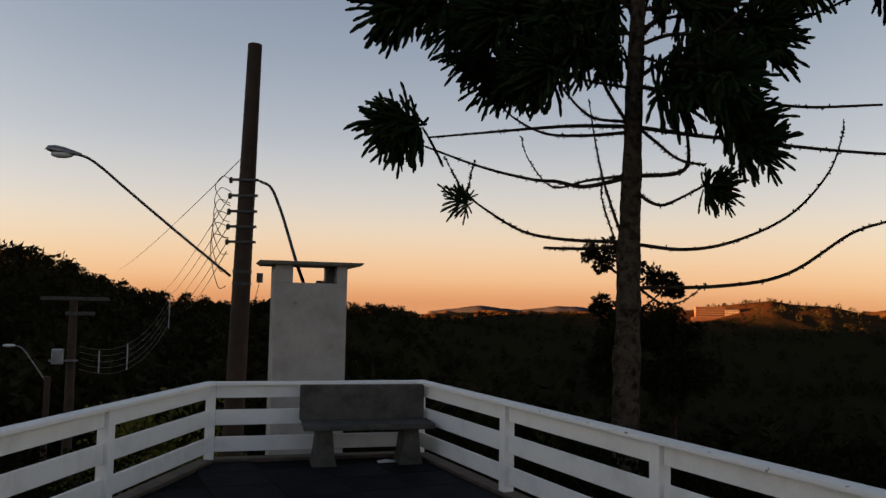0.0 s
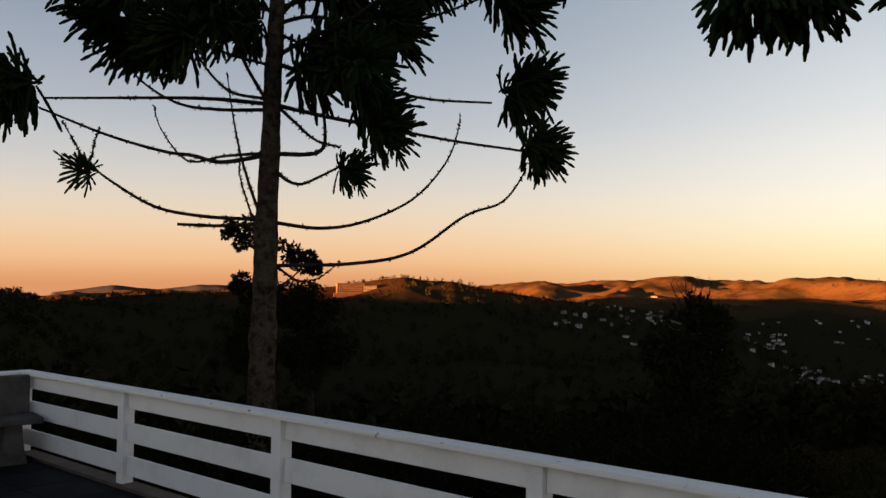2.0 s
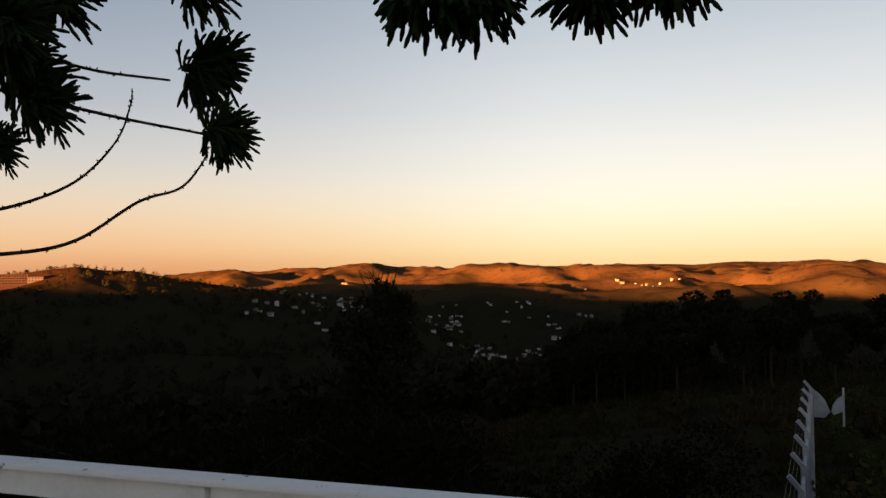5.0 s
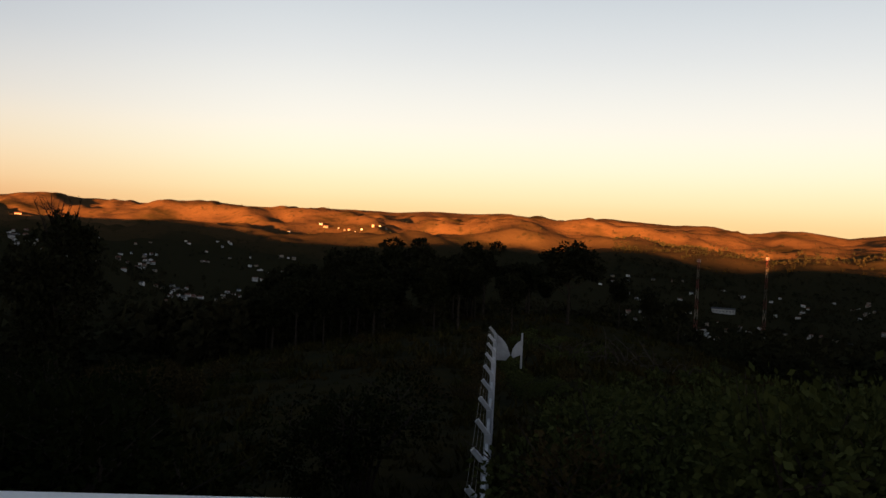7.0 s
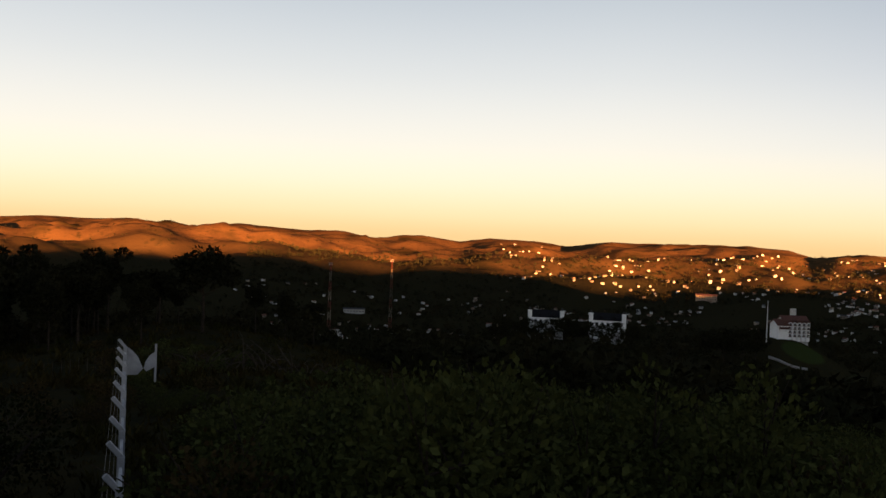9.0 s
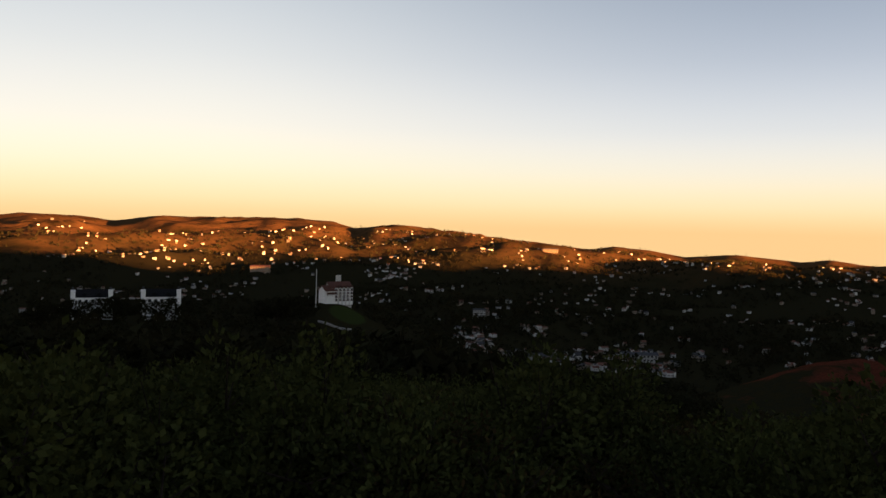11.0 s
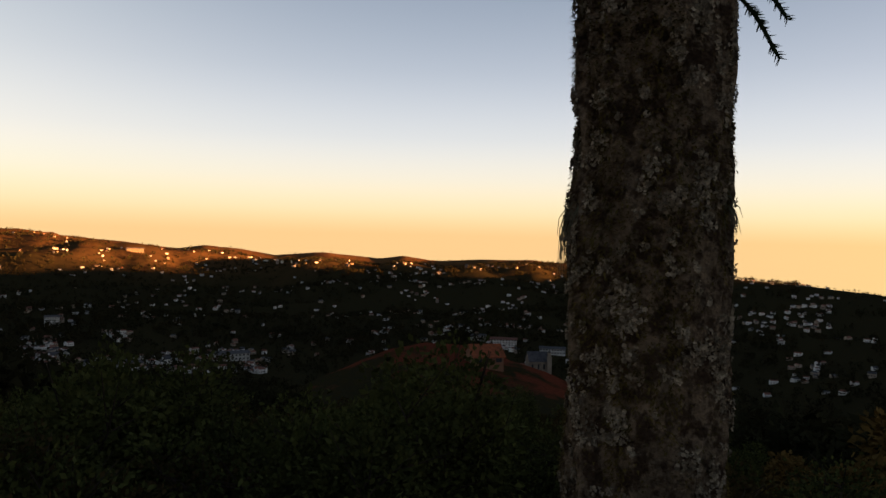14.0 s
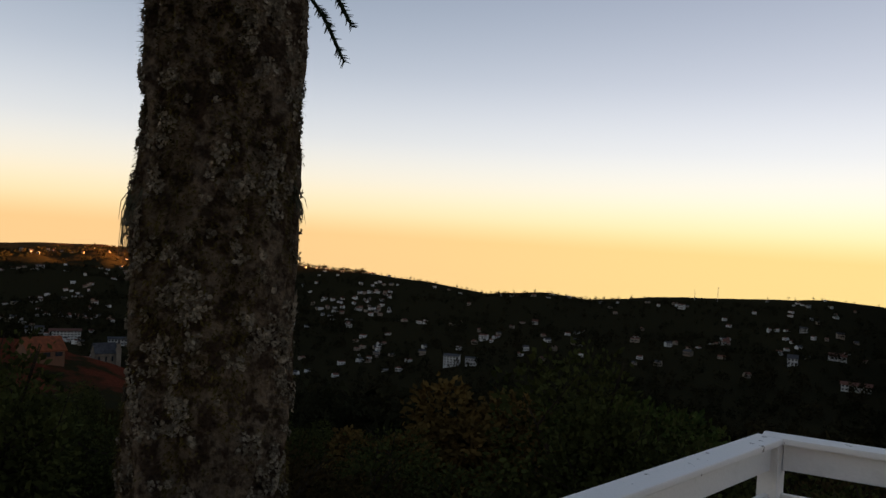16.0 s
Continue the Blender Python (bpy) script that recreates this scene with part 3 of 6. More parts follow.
# ---- the thick trunk by the terrace ----
def build_thick_trunk():
    T = empty("thick_trunk_tree", pose(1.33, -3.78, -3.0), "thick old araucaria trunk covered in grey lichen and moss", "tree")
    bm = bmesh.new()
    n, rows = 96, 150
    ring = []
    for i in range(rows + 1):
        z = i * 9.0 / rows
        R = 0.50 - 0.012 * z + 0.05 * math.exp(-z)
        row = []
        for k in range(n):
            a = 2 * math.pi * k / n
            d = fbm(math.cos(a) * 1.2, math.sin(a) * 1.2 + z * 0.9, 0.5, 4, 1.5) * 0.06 + fbm(math.cos(a) * 3, math.sin(a) * 3 + z * 3.1, 0.3, 3, 4.5) * 0.03
            row.append(bm.verts.new(((R + d) * math.cos(a), (R + d) * math.sin(a), z)))
        ring.append(row)
    for a, b in zip(ring, ring[1:]):
        for k in range(n):
            bm.faces.new((a[k], a[(k + 1) % n], b[(k + 1) % n], b[k]))
    part("trunk", bm, M_OLDBARK, T)
    return T


THICK = build_thick_trunk()

# ---- the araucaria beyond the railing ----
def clump_mesh(seed, R, count, droop=0.5, spread=1.0, thick=0.025):
    """A brush of blunt scaly shoots, pointing along +x: they spread from the branch tip, bend over and hang."""
    rnd = random.Random(seed)
    bm = bmesh.new()
    for _ in range(count):
        a = rnd.uniform(0, 2 * math.pi)
        c = rnd.uniform(-0.35, 1.0)
        sn = math.sqrt(max(0.0, 1 - c * c)) * spread
        d = Vector((c + 0.15, sn * math.cos(a), sn * math.sin(a))).normalized()
        L = R * rnd.uniform(0.62, 1.02) * (1.0 - 0.24 * max(0, d.z))
        p = Vector((rnd.uniform(-0.42, 0.12) * R, rnd.uniform(-0.05, 0.05), 0)) + d * 0.05 * R
        n = 8
        pts, rad = [], []
        curl, lift = rnd.uniform(-0.75, 0.75), rnd.uniform(-0.35, 0.45)
        for i in range(n + 1):
            t = i / n
            pts.append(p.copy())
            rad.append(thick * (1.12 if i % 2 else 0.82) * (0.72 + 0.5 * t if t < 0.6 else 1.0))
            dd = (d + Vector((0.25 * t, curl * t, lift * t - droop * 1.9 * t * t))).normalized()
            p += dd * L / n
        rad[-1] = thick * 0.6
        tube(bm, pts, rad, 5)
        if rnd.random() < 0.35:                      # a side shoot
            q = pts[4]
            e = (pts[5] - pts[3]).normalized() + Vector((rnd.uniform(-.7, .7), rnd.uniform(-.7, .7), rnd.uniform(-.7, .2)))
            e.normalize()
            l2 = L * rnd.uniform(0.25, 0.4)
            tube(bm, [q, q + e * l2 * 0.5, q + e * l2 + Vector((0, 0, -0.12 * l2))], [thick * 0.8, thick * 0.95, thick * 0.45], 5)
    me = bpy.data.meshes.new("leaf_clump")
    bm.to_mesh(me)
    bm.free()
    me.materials.append(M_LEAF)
    return me


CLUMPS = [clump_mesh(11, 0.72, 112, 0.20), clump_mesh(12, 0.72, 105, 0.40), clump_mesh(13, 0.72, 116, 0.10), clump_mesh(14, 0.72, 22, 0.2)]
K = 0.00956            # metres to a unit of the branch plan
FORK = Vector((3.26, 14.05, 2.84))


def plan(x, y, depth=0.0):
    dx = x - 560 - 0.014 * (450 - y)
    right = max(0, dx)
    return Vector(((dx - 0.02 * right) * K, depth, ((450 - y) * 1.025 + 0.013 * right) * K))


def knobs(bm, pts, rad, rnd, n):
    """Small scars and twig stubs along a branch."""
    for _ in range(n):
        i = rnd.randrange(len(pts) - 1)
        p = pts[i].lerp(pts[i + 1], rnd.random())
        d = Vector((rnd.uniform(-1, 1), rnd.uniform(-1, 1), rnd.uniform(-1, 1))).normalized()
        r = rad[i] if hasattr(rad, "__len__") else rad
        tube(bm, [p, p + d * (r + 0.032)], [0.018, 0.008], 4)


def build_araucaria():
    T = empty("araucaria_tree", Matrix.Translation(FORK) @ Matrix.Rotation(radians(-13), 4, "Z"), "tall araucaria with bare curving branches ending in dark leaf tufts", "tree")
    rnd = random.Random(5)
    ax = [(-7.6, -0.10, 0.27), (-5, -0.06, 0.25), (-3, -0.04, 0.235), (-1, 0.0, 0.21), (0, 0.0, 0.20), (0.25, 0.02, 0.18), (2.1, 0.07, 0.155), (4.3, 0.15, 0.13), (6.2, 0.2, 0.10), (8.2, 0.24, 0.06), (9.2, 0.25, 0.02)]
    bm = bmesh.new()
    n = 28
    rings = []
    for i in range(150):
        z = -7.6 + 16.8 * i / 149
        x = lerp_table(z, ax, 1)
        r = lerp_table(z, ax, 2)
        row = []
        for k in range(n):
            a = 2 * math.pi * k / n
            q = r * (1 + fbm(math.cos(a), math.sin(a) + z * 2.0, 0.4, 3, 2.0) * 0.16)
            row.append(bm.verts.new((x + q * math.cos(a), q * math.sin(a), z)))
        rings.append(row)
    for a, b in zip(rings, rings[1:]):
        for k in range(n):
            bm.faces.new((a[k], a[(k + 1) % n], b[(k + 1) % n], b[k]))
    part("trunk", bm, M_TRUNK, T, "brown scaly trunk with pale lichen specks")

    def branch(pts, r0, r1, name="branch"):
        path = smooth_path(pts, 7)
        m = len(path)
        rad = [r0 + (r1 - r0) * (i / (m - 1)) for i in range(m)]
        b = tube(bmesh.new(), path, rad, 7)
        knobs(b, path, rad, rnd, 58)
        part(name, b, M_BARK, T)

    def clump(x, y, size, depth=0.0, kind=None, turn=None):
        me = CLUMPS[rnd.randrange(3) if kind is None else kind]
        ob = new("leaf_clump", me)
        ob.parent = T
        p = plan(x, y, depth)
        a = turn if turn is not None else (math.atan2(depth, p.x) if abs(p.x) + abs(depth) > 0.1 else rnd.uniform(0, 6))
        s = size * K / 0.72 * 1.2
        ob.matrix_local = Matrix.Translation(p) @ Matrix.Rotation(a, 4, "Z") @ Matrix.Rotation(rnd.uniform(-0.2, 0.3), 4, "Y") @ Matrix.Diagonal((s, s, s, 1))

    B = [
        ([(572, 240, 0), (480, 233, .1), (400, 232, .2), (300, 235, .3), (165, 240, .4)], .042, .020),
        ([(552, 335, 0), (480, 350, -.1), (430, 340, -.1), (380, 336, -.2), (280, 306, .1), (160, 258, .4)], .042, .02),
        ([(548, 330, 0), (480, 335, .2), (430, 345, .3), (400, 330, .4), (365, 280, .5), (352, 238, .6)], .03, .007),
        ([(545, 450, 0), (450, 448, -.2), (370, 435, -.4), (300, 395, -.6), (262, 365, -.7)], .036, .016),
        ([(262, 365, -.7), (245, 335, -.7), (225, 300, -.7)], .014, .006),
        ([(272, 360, -.7), (278, 330, -.7), (284, 308, -.7)], .009, .005),
        ([(545, 458, 0), (480, 462, .1), (400, 459, .3)], .034, .026),
        ([(575, 455, 0), (660, 466, -.2), (740, 455, -.4), (830, 415, -.6), (890, 350, -.8), (912, 290, -.9), (915, 262, -.9)], .036, .008),
        ([(565, 533, 0), (720, 530, -.2), (830, 510, -.4), (930, 445, -.6), (1000, 420, -.7), (1040, 375, -.7), (1052, 345, -.7)], .036, .014),
        ([(580, 535, 0), (620, 560, .2), (660, 555, .3), (702, 524, .4)], .026, .006),
        ([(575, 240, 0), (680, 264, -.2), (760, 278, -.3), (900, 304, -.5), (1045, 324, -.7)], .042, .022),
        ([(580, 165, 0), (680, 182, .2), (750, 187, .3), (880, 205, .5), (1025, 203, .7)], .042, .022),
        ([(578, 362, 0), (600, 380, -.1), (625, 386, -.15), (660, 372, -.2), (705, 350, -.3)], .034, .02),
        ([(580, 330, 0), (640, 332, -.2), (664, 322, -.3), (668, 290, -.35), (660, 220, -.4)], .042, .025),
        ([(578, 240, 0), (610, 275, -.3), (650, 312, -.5), (695, 325, -.6)], .034, .02),
        ([(548, 440, 0), (530, 390, -.3), (513, 330, -.4), (500, 260, -.4), (491, 195, -.4)], .032, .008),
        ([(535, 445, 0), (520, 400, .3), (510, 360, .4), (512, 330, .4)], .02, .006),
        ([(560, 250, 0), (480, 245, .4), (400, 232, .7), (330, 190, 1.0), (275, 130, 1.3)], .036, .016),
        ([(555, 225, 0), (520, 175, -.5), (500, 120, -.8), (470, 90, -1.0)], .034, .02),
        ([(560, 230, 0), (500, 235, -.6), (460, 205, -.9), (430, 160, -1.1)], .03, .016),
        ([(585, 88, 0), (640, 80, -.2), (720, 90, -.4), (850, 85, -.6), (1000, 30, -.8)], .04, .02),
        ([(580, 150, 0), (640, 130, -.6), (700, 115, -1.0), (780, 60, -1.4), (830, -10, -1.7)], .044, .026),
        ([(580, 60, 0), (660, 30, .3), (760, 70, .5), (800, 70, .6)], .034, .02),
        ([(578, 65, 0), (500, 60, .3), (420, 90, .5), (380, 110, .6)], .036, .02),
        ([(578, 20, 0), (480, -10, -.3), (330, 20, -.6), (200, 30, -.9), (130, 30, -1.0)], .04, .02),
        ([(578, 170, 0), (500, 165, -.4), (430, 150, -.6), (390, 155, -.8)], .03, .018),
        ([(590, 70, 0), (640, 10, 0), (690, -60, 0)], .04, .03),
        ([(585, 110, 0), (630, 150, -.8), (690, 170, -1.3)], .03, .02),
    ]
    for pts, r0, r1 in B:
        branch([plan(*p) for p in pts], r0, r1)
    C = [(112, 224, 80, .4), (92, 212, 80, .3), (1078, 312, 64, -.7), (1090, 322, 60, -.6), (1088, 188, 74, .7), (1112, 160, 78, .6), (718, 360, 48, -.3),
         (650, 180, 84, -.4), (690, 150, 80, -.5), (720, 190, 78, -1.3), (770, 250, 72, -.3), (785, 290, 66, -.5), (760, 200, 72, .6), (730, 130, 70, 1.2),
         (130, 30, 84, -1.0), (190, 10, 80, -.8), (250, 60, 76, 1.0), (290, 95, 80, 1.3), (330, 40, 82, -.6), (390, 110, 84, .6), (420, 150, 76, -1.1), (385, 160, 62, -.8),
         (450, 80, 80, -1.0), (500, 20, 76, .4), (470, 120, 70, -1.0), (525, 90, 66, .3), (520, -30, 80, .5), (400, 20, 78, -.2), (340, 120, 64, .9),
         (700, 20, 74, .2), (740, 40, 70, .8), (820, 80, 80, .6), (850, 30, 78, -1.6), (900, 0, 74, -1.5), (1020, 30, 80, -.8), (1050, 60, 74, -.7), (960, -20, 76, -.7), (640, -20, 70, .2), (790, 110, 60, -1.2)]
    for x, y, s, d in C:
        clump(x, y, s, d)
    clump(250, 380, 46, -.7, 3)
    clump(264, 386, 42, -.7, 3)
    clump(256, 376, 40, -.6, 3, 2.6)
    # the crown above
    for i in range(16):
        a = i * 2.399
        z = 4.6 + 4.2 * (i / 15)
        L = 5.2 - 2.4 * (i / 15)
        tip = Vector((0.2 + math.cos(a) * L, math.sin(a) * L, z + 0.5))
        branch([(0.2, 0, z - 0.4), (0.2 + math.cos(a) * L * 0.5, math.sin(a) * L * 0.5, z - 0.35), tip], .045, .02)
        for k in range(3):
            q = tip + Vector((rnd.uniform(-.5, .5), rnd.uniform(-.5, .5), rnd.uniform(-.2, .4)))
            clump(560 + q.x / K, 450 - q.z / K, 84, q.y, None, a + rnd.uniform(-.6, .6))
    return T


build_araucaria()

# ---- the white concrete fence down the slope ----
def build_fence():
    a, b = Vector((7.31, 2.70, -1.2)), Vector((21.1, 7.08, -1.2))
    F = empty("concrete_fence", Matrix.Identity(4), "white concrete panel fence with slanted post tops and wire", "fence")
    d = b - a
    u = Vector((d.x, d.y, 0)).normalized()
    nl = Vector((-u.y, u.x, 0))
    n = 10
    tops = []
    for i in range(n + 1):
        p = a + d * (i / n)
        m = Matrix.Translation(p) @ Matrix.Rotation(math.atan2(u.y, u.x), 4, "Z")
        g = ground_z(p.x, p.y) - 0.4
        bm = boxmesh(-0.05, 0.05, -0.045, 0.045, g - p.z, 0.0, 0.01, m)
        arm = Matrix.Translation(p) @ Matrix.Rotation(math.atan2(u.y, u.x), 4, "Z") @ Matrix.Rotation(radians(-40), 4, "X")
        box(bm, -0.035, 0.035, -0.032, 0.032, -0.04, 0.25, 0.006, arm)
        part("post", bm, M_CONC, F)
        tops.append((p, arm))
        if i < n:
            q = a + d * ((i + 1) / n)
            L = (q - p).length
            for k in range(5):
                mm = Matrix.Translation(p) @ Matrix.Rotation(math.atan2(u.y, u.x), 4, "Z") @ Matrix.Rotation(-math.asin((q.z - p.z) / L), 4, "Y")
                part("panel", boxmesh(0.06, L - 0.06, -0.022, 0.022, -0.28 * (k + 1) - 0.12 + 0.006, -0.28 * k - 0.12, 0.008, mm), M_CONC, F)
    for h in (0.08, 0.15, 0.22):
        part("wire", tube(bmesh.new(), [arm @ Vector((0, 0.035, h)) for p, arm in tops], 0.003, 5), M_CABLE, F)
    # at the far end the fence turns and dips: two curved end panels and a thin pole
    m = Matrix.Translation(b) @ Matrix.Rotation(math.atan2(u.y, u.x), 4, "Z")
    part("end_pole", boxmesh(0.08, 0.14, -0.74, -0.69, -0.9, 0.05, 0.01, m), M_CONC, F)
    for pr in ([(-0.05, -0.02), (-0.05, -0.70), (-0.30, -0.70), (-0.42, -0.55), (-0.30, -0.26), (-0.16, -0.10)],
               [(-0.70, -0.14), (-0.58, -0.22), (-0.48, -0.38), (-0.44, -0.55), (-0.50, -0.62), (-0.70, -0.52)]):
        bm = bmesh.new()
        f0 = [bm.verts.new(m @ Vector((0.06, p[0], p[1]))) for p in pr]
        f1 = [bm.verts.new(m @ Vector((0.11, p[0], p[1]))) for p in pr]
        bm.faces.new(f0)
        bm.faces.new(f1[::-1])
        for i in range(6):
            j = (i + 1) % 6
            bm.faces.new((f0[j], f0[i], f1[i], f1[j]))
        part("end_panel", bm, M_CONC, F)
    return F


build_fence()

# ---- vegetation ----
M_SHRUB = material("shrub_leaf", (0.0462, 0.0513, 0.0156), (0.0225, 0.0250, 0.0088), scale=0.8, fine=9, rough=0.75, bump=0, mixin=0.3, island=0.35, spec=0.0)
M_SHRUB_D = material("near_black_leaf", (0.010, 0.012, 0.0045), (0.006, 0.007, 0.003), scale=0.8, fine=9, rough=0.8, bump=0, mixin=0.3, island=0.35, spec=0.0)
M_SHRUB_Y = material("yellowish_leaf", (0.11, 0.10, 0.022), (0.06, 0.06, 0.018), scale=0.8, fine=9, rough=0.75, bump=0, mixin=0.3, island=0.35, spec=0.0)
M_SHRUB_R = material("russet_leaf", (0.042, 0.030, 0.012), (0.026, 0.019, 0.008), scale=0.8, fine=9, rough=0.75, bump=0, mixin=0.3, island=0.35, spec=0.0)
M_TREE_R = material("russet_tree_leaf", (0.1063, 0.0650, 0.0200), (0.0562, 0.0400, 0.0137), scale=0.8, fine=9, rough=0.75, bump=0, mixin=0.3, island=0.35, spec=0.0)
M_TREE_G = material("olive_tree_leaf", (0.0495, 0.0660, 0.0154), (0.0264, 0.0374, 0.0110), scale=0.8, fine=9, rough=0.75, bump=0, mixin=0.3, island=0.35, spec=0.0)
M_WOODS = material("woods_leaf", (0.0132, 0.0147, 0.0074), (0.0201, 0.0163, 0.0080), scale=0.03, fine=0.5, rough=0.85, bump=0, mixin=0.3, island=0.4, spec=0.0)
M_TWIG = material("twig_bark", (0.04, 0.03, 0.023), (0.02, 0.016, 0.013), scale=4, rough=0.9, spec=0.0)


def leaf_cloud(name, lobes, count, size, seed, mat):
    """Leaves scattered through rounded lobes (centre, radii), denser near their skin."""
    rng_ = np.random.default_rng(seed)
    w = np.array([l[3] * l[4] * l[5] for l in lobes]) ** 0.67
    which = rng_.choice(len(lobes), count, p=w / w.sum())
    L = np.array(lobes)[which]
    d = rng_.normal(size=(count, 3))
    d /= np.linalg.norm(d, axis=1)[:, None]
    rr = rng_.uniform(0.45, 1.0, count) ** 0.6 * (1 + 0.28 * np.sin(d[:, 0] * 5 + seed) * np.cos(d[:, 1] * 6 + d[:, 2] * 4))
    c = L[:, :3] + d * L[:, 3:] * rr[:, None]
    a = rng_.normal(size=(count, 3)) * 0.6 + d
    a /= np.linalg.norm(a, axis=1)[:, None]
    b = np.cross(a, rng_.normal(size=(count, 3)))
    b /= np.linalg.norm(b, axis=1)[:, None]
    s = size * rng_.uniform(0.6, 1.4, count)[:, None]
    mid = c + a * s * 0.5
    V = np.stack([c, mid + b * s * 0.30, c + a * s, mid - b * s * 0.30], 1).reshape(-1, 3)
    me = bpy.data.meshes.new(name)
    me.from_pydata(V.tolist(), [], [(4 * i, 4 * i + 1, 4 * i + 2, 4 * i + 3) for i in range(count)])
    me.materials.append(mat)
    return me


def shrub(seed, mat, label, wide=1.0, tall=1.0, leaf=0.10, count=5200):
    rnd = random.Random(seed)
    S = empty("shrub", Matrix.Identity(4), label, "shrub", "shrubs below the terrace")
    lobes = []
    for i in range(9):
        a = rnd.uniform(0, 6.28)
        q = rnd.uniform(0.1, 0.95) * wide
        lobes.append((math.cos(a) * q, math.sin(a) * q, rnd.uniform(0.5, 1.45) * tall, rnd.uniform(.35, .7) * wide, rnd.uniform(.35, .7) * wide, rnd.uniform(.35, .65) * tall))
    crown = new("crown", leaf_cloud("crown", lobes, count, leaf, seed, mat))
    crown.parent = S
    bm = bmesh.new()
    for l in lobes:
        tube(bm, smooth_path([(rnd.uniform(-.1, .1), rnd.uniform(-.1, .1), -0.5), (l[0] * .4, l[1] * .4, l[2] * .5), l[:3]], 3), [0.03] * 6 + [0.012], 5)
        for _ in range(3):
            p = Vector(l[:3])
            q = p + Vector((rnd.uniform(-1, 1) * l[3], rnd.uniform(-1, 1) * l[4], rnd.uniform(0.2, 1.1) * l[5]))
            tube(bm, [p, q], [0.012, 0.004], 4)
    part("stem", bm, M_TWIG, S)
    return S


KINDS = [(21, M_SHRUB, "dense dark green shrub on the slope below", 1.2, 1.0, .070), (22, M_SHRUB, "dense dark green shrub on the slope below", 1.0, 1.25, .075),
         (23, M_SHRUB, "broad dark green shrub with small leaves", 1.5, 0.9, .065), (24, M_SHRUB_R, "russet dry shrub on the slope below", 1.1, 0.9, .06),
         (25, M_SHRUB, "upright dark green shrub with narrow leaves", 0.9, 1.4, .080), (26, M_SHRUB_R, "brownish scrub bush on the slope below", 1.3, 0.75, .06),
         (27, M_SHRUB_D, "nearly black small-leaved shrub on the slope", 1.3, 1.0, .070), (28, M_SHRUB_D, "nearly black small-leaved shrub on the slope", 1.1, 1.2, .070)]
SHRUBS = [shrub(*k) for k in KINDS]


def put(ob, az, r, s, first, dz=0.0):
    p = polar(az, r)
    m = Matrix.Translation((p.x, p.y, ground_z(p.x, p.y) - 0.1 + dz)) @ Matrix.Rotation(random.uniform(0, 6.28), 4, "Z")
    if first:
        ob.matrix_world = m @ Matrix.Diagonal((s, s, s, 1))
        return ob
    c = copy_thing(ob, m)
    c.scale = (s, s, s)
    return c


FENCE_A, FENCE_B = Vector((7.75, 2.87, 0)), Vector((21.0, 7.05, 0))


def clear_spot(p):
    if inside(p.x, p.y, 1.0):
        return False
    d = FENCE_B - FENCE_A
    t = max(0, min(1.15, (p - FENCE_A).dot(d) / d.length_squared))
    if (p - FENCE_A - d * t).length < 1.6:
        return False
    if (p - Vector((1.33, -3.78, 0))).length < 1.9 or (p - Vector((-3.5, 13.6, 0))).length < 2 or (p - Vector((-1.8, 10.75, 0))).length < 2.2 or (p - Vector((3.26, 14, 0))).length < 1.8:
        return False
    return True


used = set()
far_lobes = [[], []]
count_ = 0
for i in range(1500):
    az = random.uniform(-215, 36) if random.random() < 0.55 else random.uniform(-130, -70)
    r = 7.5 + 60 * random.random() ** 1.7
    p = polar(az, r)
    if not clear_spot(p) or count_ > 290:
        continue
    path = -69 < az < -52 and 9 < r < 42          # the grassy track beside the fence
    if path and random.random() < 0.85:
        continue
    # shrubs at headings above -52 take the nearly black leaf
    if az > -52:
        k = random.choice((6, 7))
    elif az > -72:
        k = random.choice((3, 5, 6, 5)) if r > 14 else 6
    else:
        k = random.choice((0, 1, 2, 4, 0, 2, 3, 5))
    lim = EYE_Z - r * (0.205 if az < -120 else (0.19 if az < -76 else 0.17)) - ground_z(p.x, p.y)      # crowns stay below the eye
    s = min(random.uniform(0.8, 1.6), max(0.45, lim / 2.0)) if az < 5 else random.uniform(0.7, 1.1)
    if r > 36:
        # too far to tell apart: their leaves join one mass
        g = ground_z(p.x, p.y)
        for _ in range(6):
            far_lobes[0 if k in (0, 1, 2, 4) else 1].append((p.x + random.uniform(-1, 1) * s, p.y + random.uniform(-1, 1) * s, g + random.uniform(0.4, 1.3) * s,
                                                             random.uniform(.4, .75) * s, random.uniform(.4, .75) * s, random.uniform(.35, .65) * s))
        continue
    put(SHRUBS[k], az, r, s, k not in used)
    used.add(k)
    count_ += 1
for k in range(8):
    if k not in used:
        put(SHRUBS[k], -150 - 4 * k, 20, 1, True)

for lb_, mt_, sd_, tx_ in ((far_lobes[0], M_SHRUB, 71, "mass of green shrubs further down the slope"), (far_lobes[1], M_SHRUB_R, 72, "mass of brownish scrub further down the slope")):
    tagged(new("far_shrubs", leaf_cloud("far_shrubs", lb_, 260 * len(lb_), 0.13, sd_, mt_)), tx_, "shrubs", kind="stuff")

YS = tagged(shrub(31, M_SHRUB_Y, "leafy yellow-green shrub beyond the street-side railing", 1.0, 1.3, .14, 1500), group="yellow shrubs")
put(YS, 19.6, 15.5, 1.0, True, 0.9)
put(YS, 21.8, 16.5, 0.9, False, 0.9)
put(YS, 17.2, 17.0, 0.8, False, 0.7)


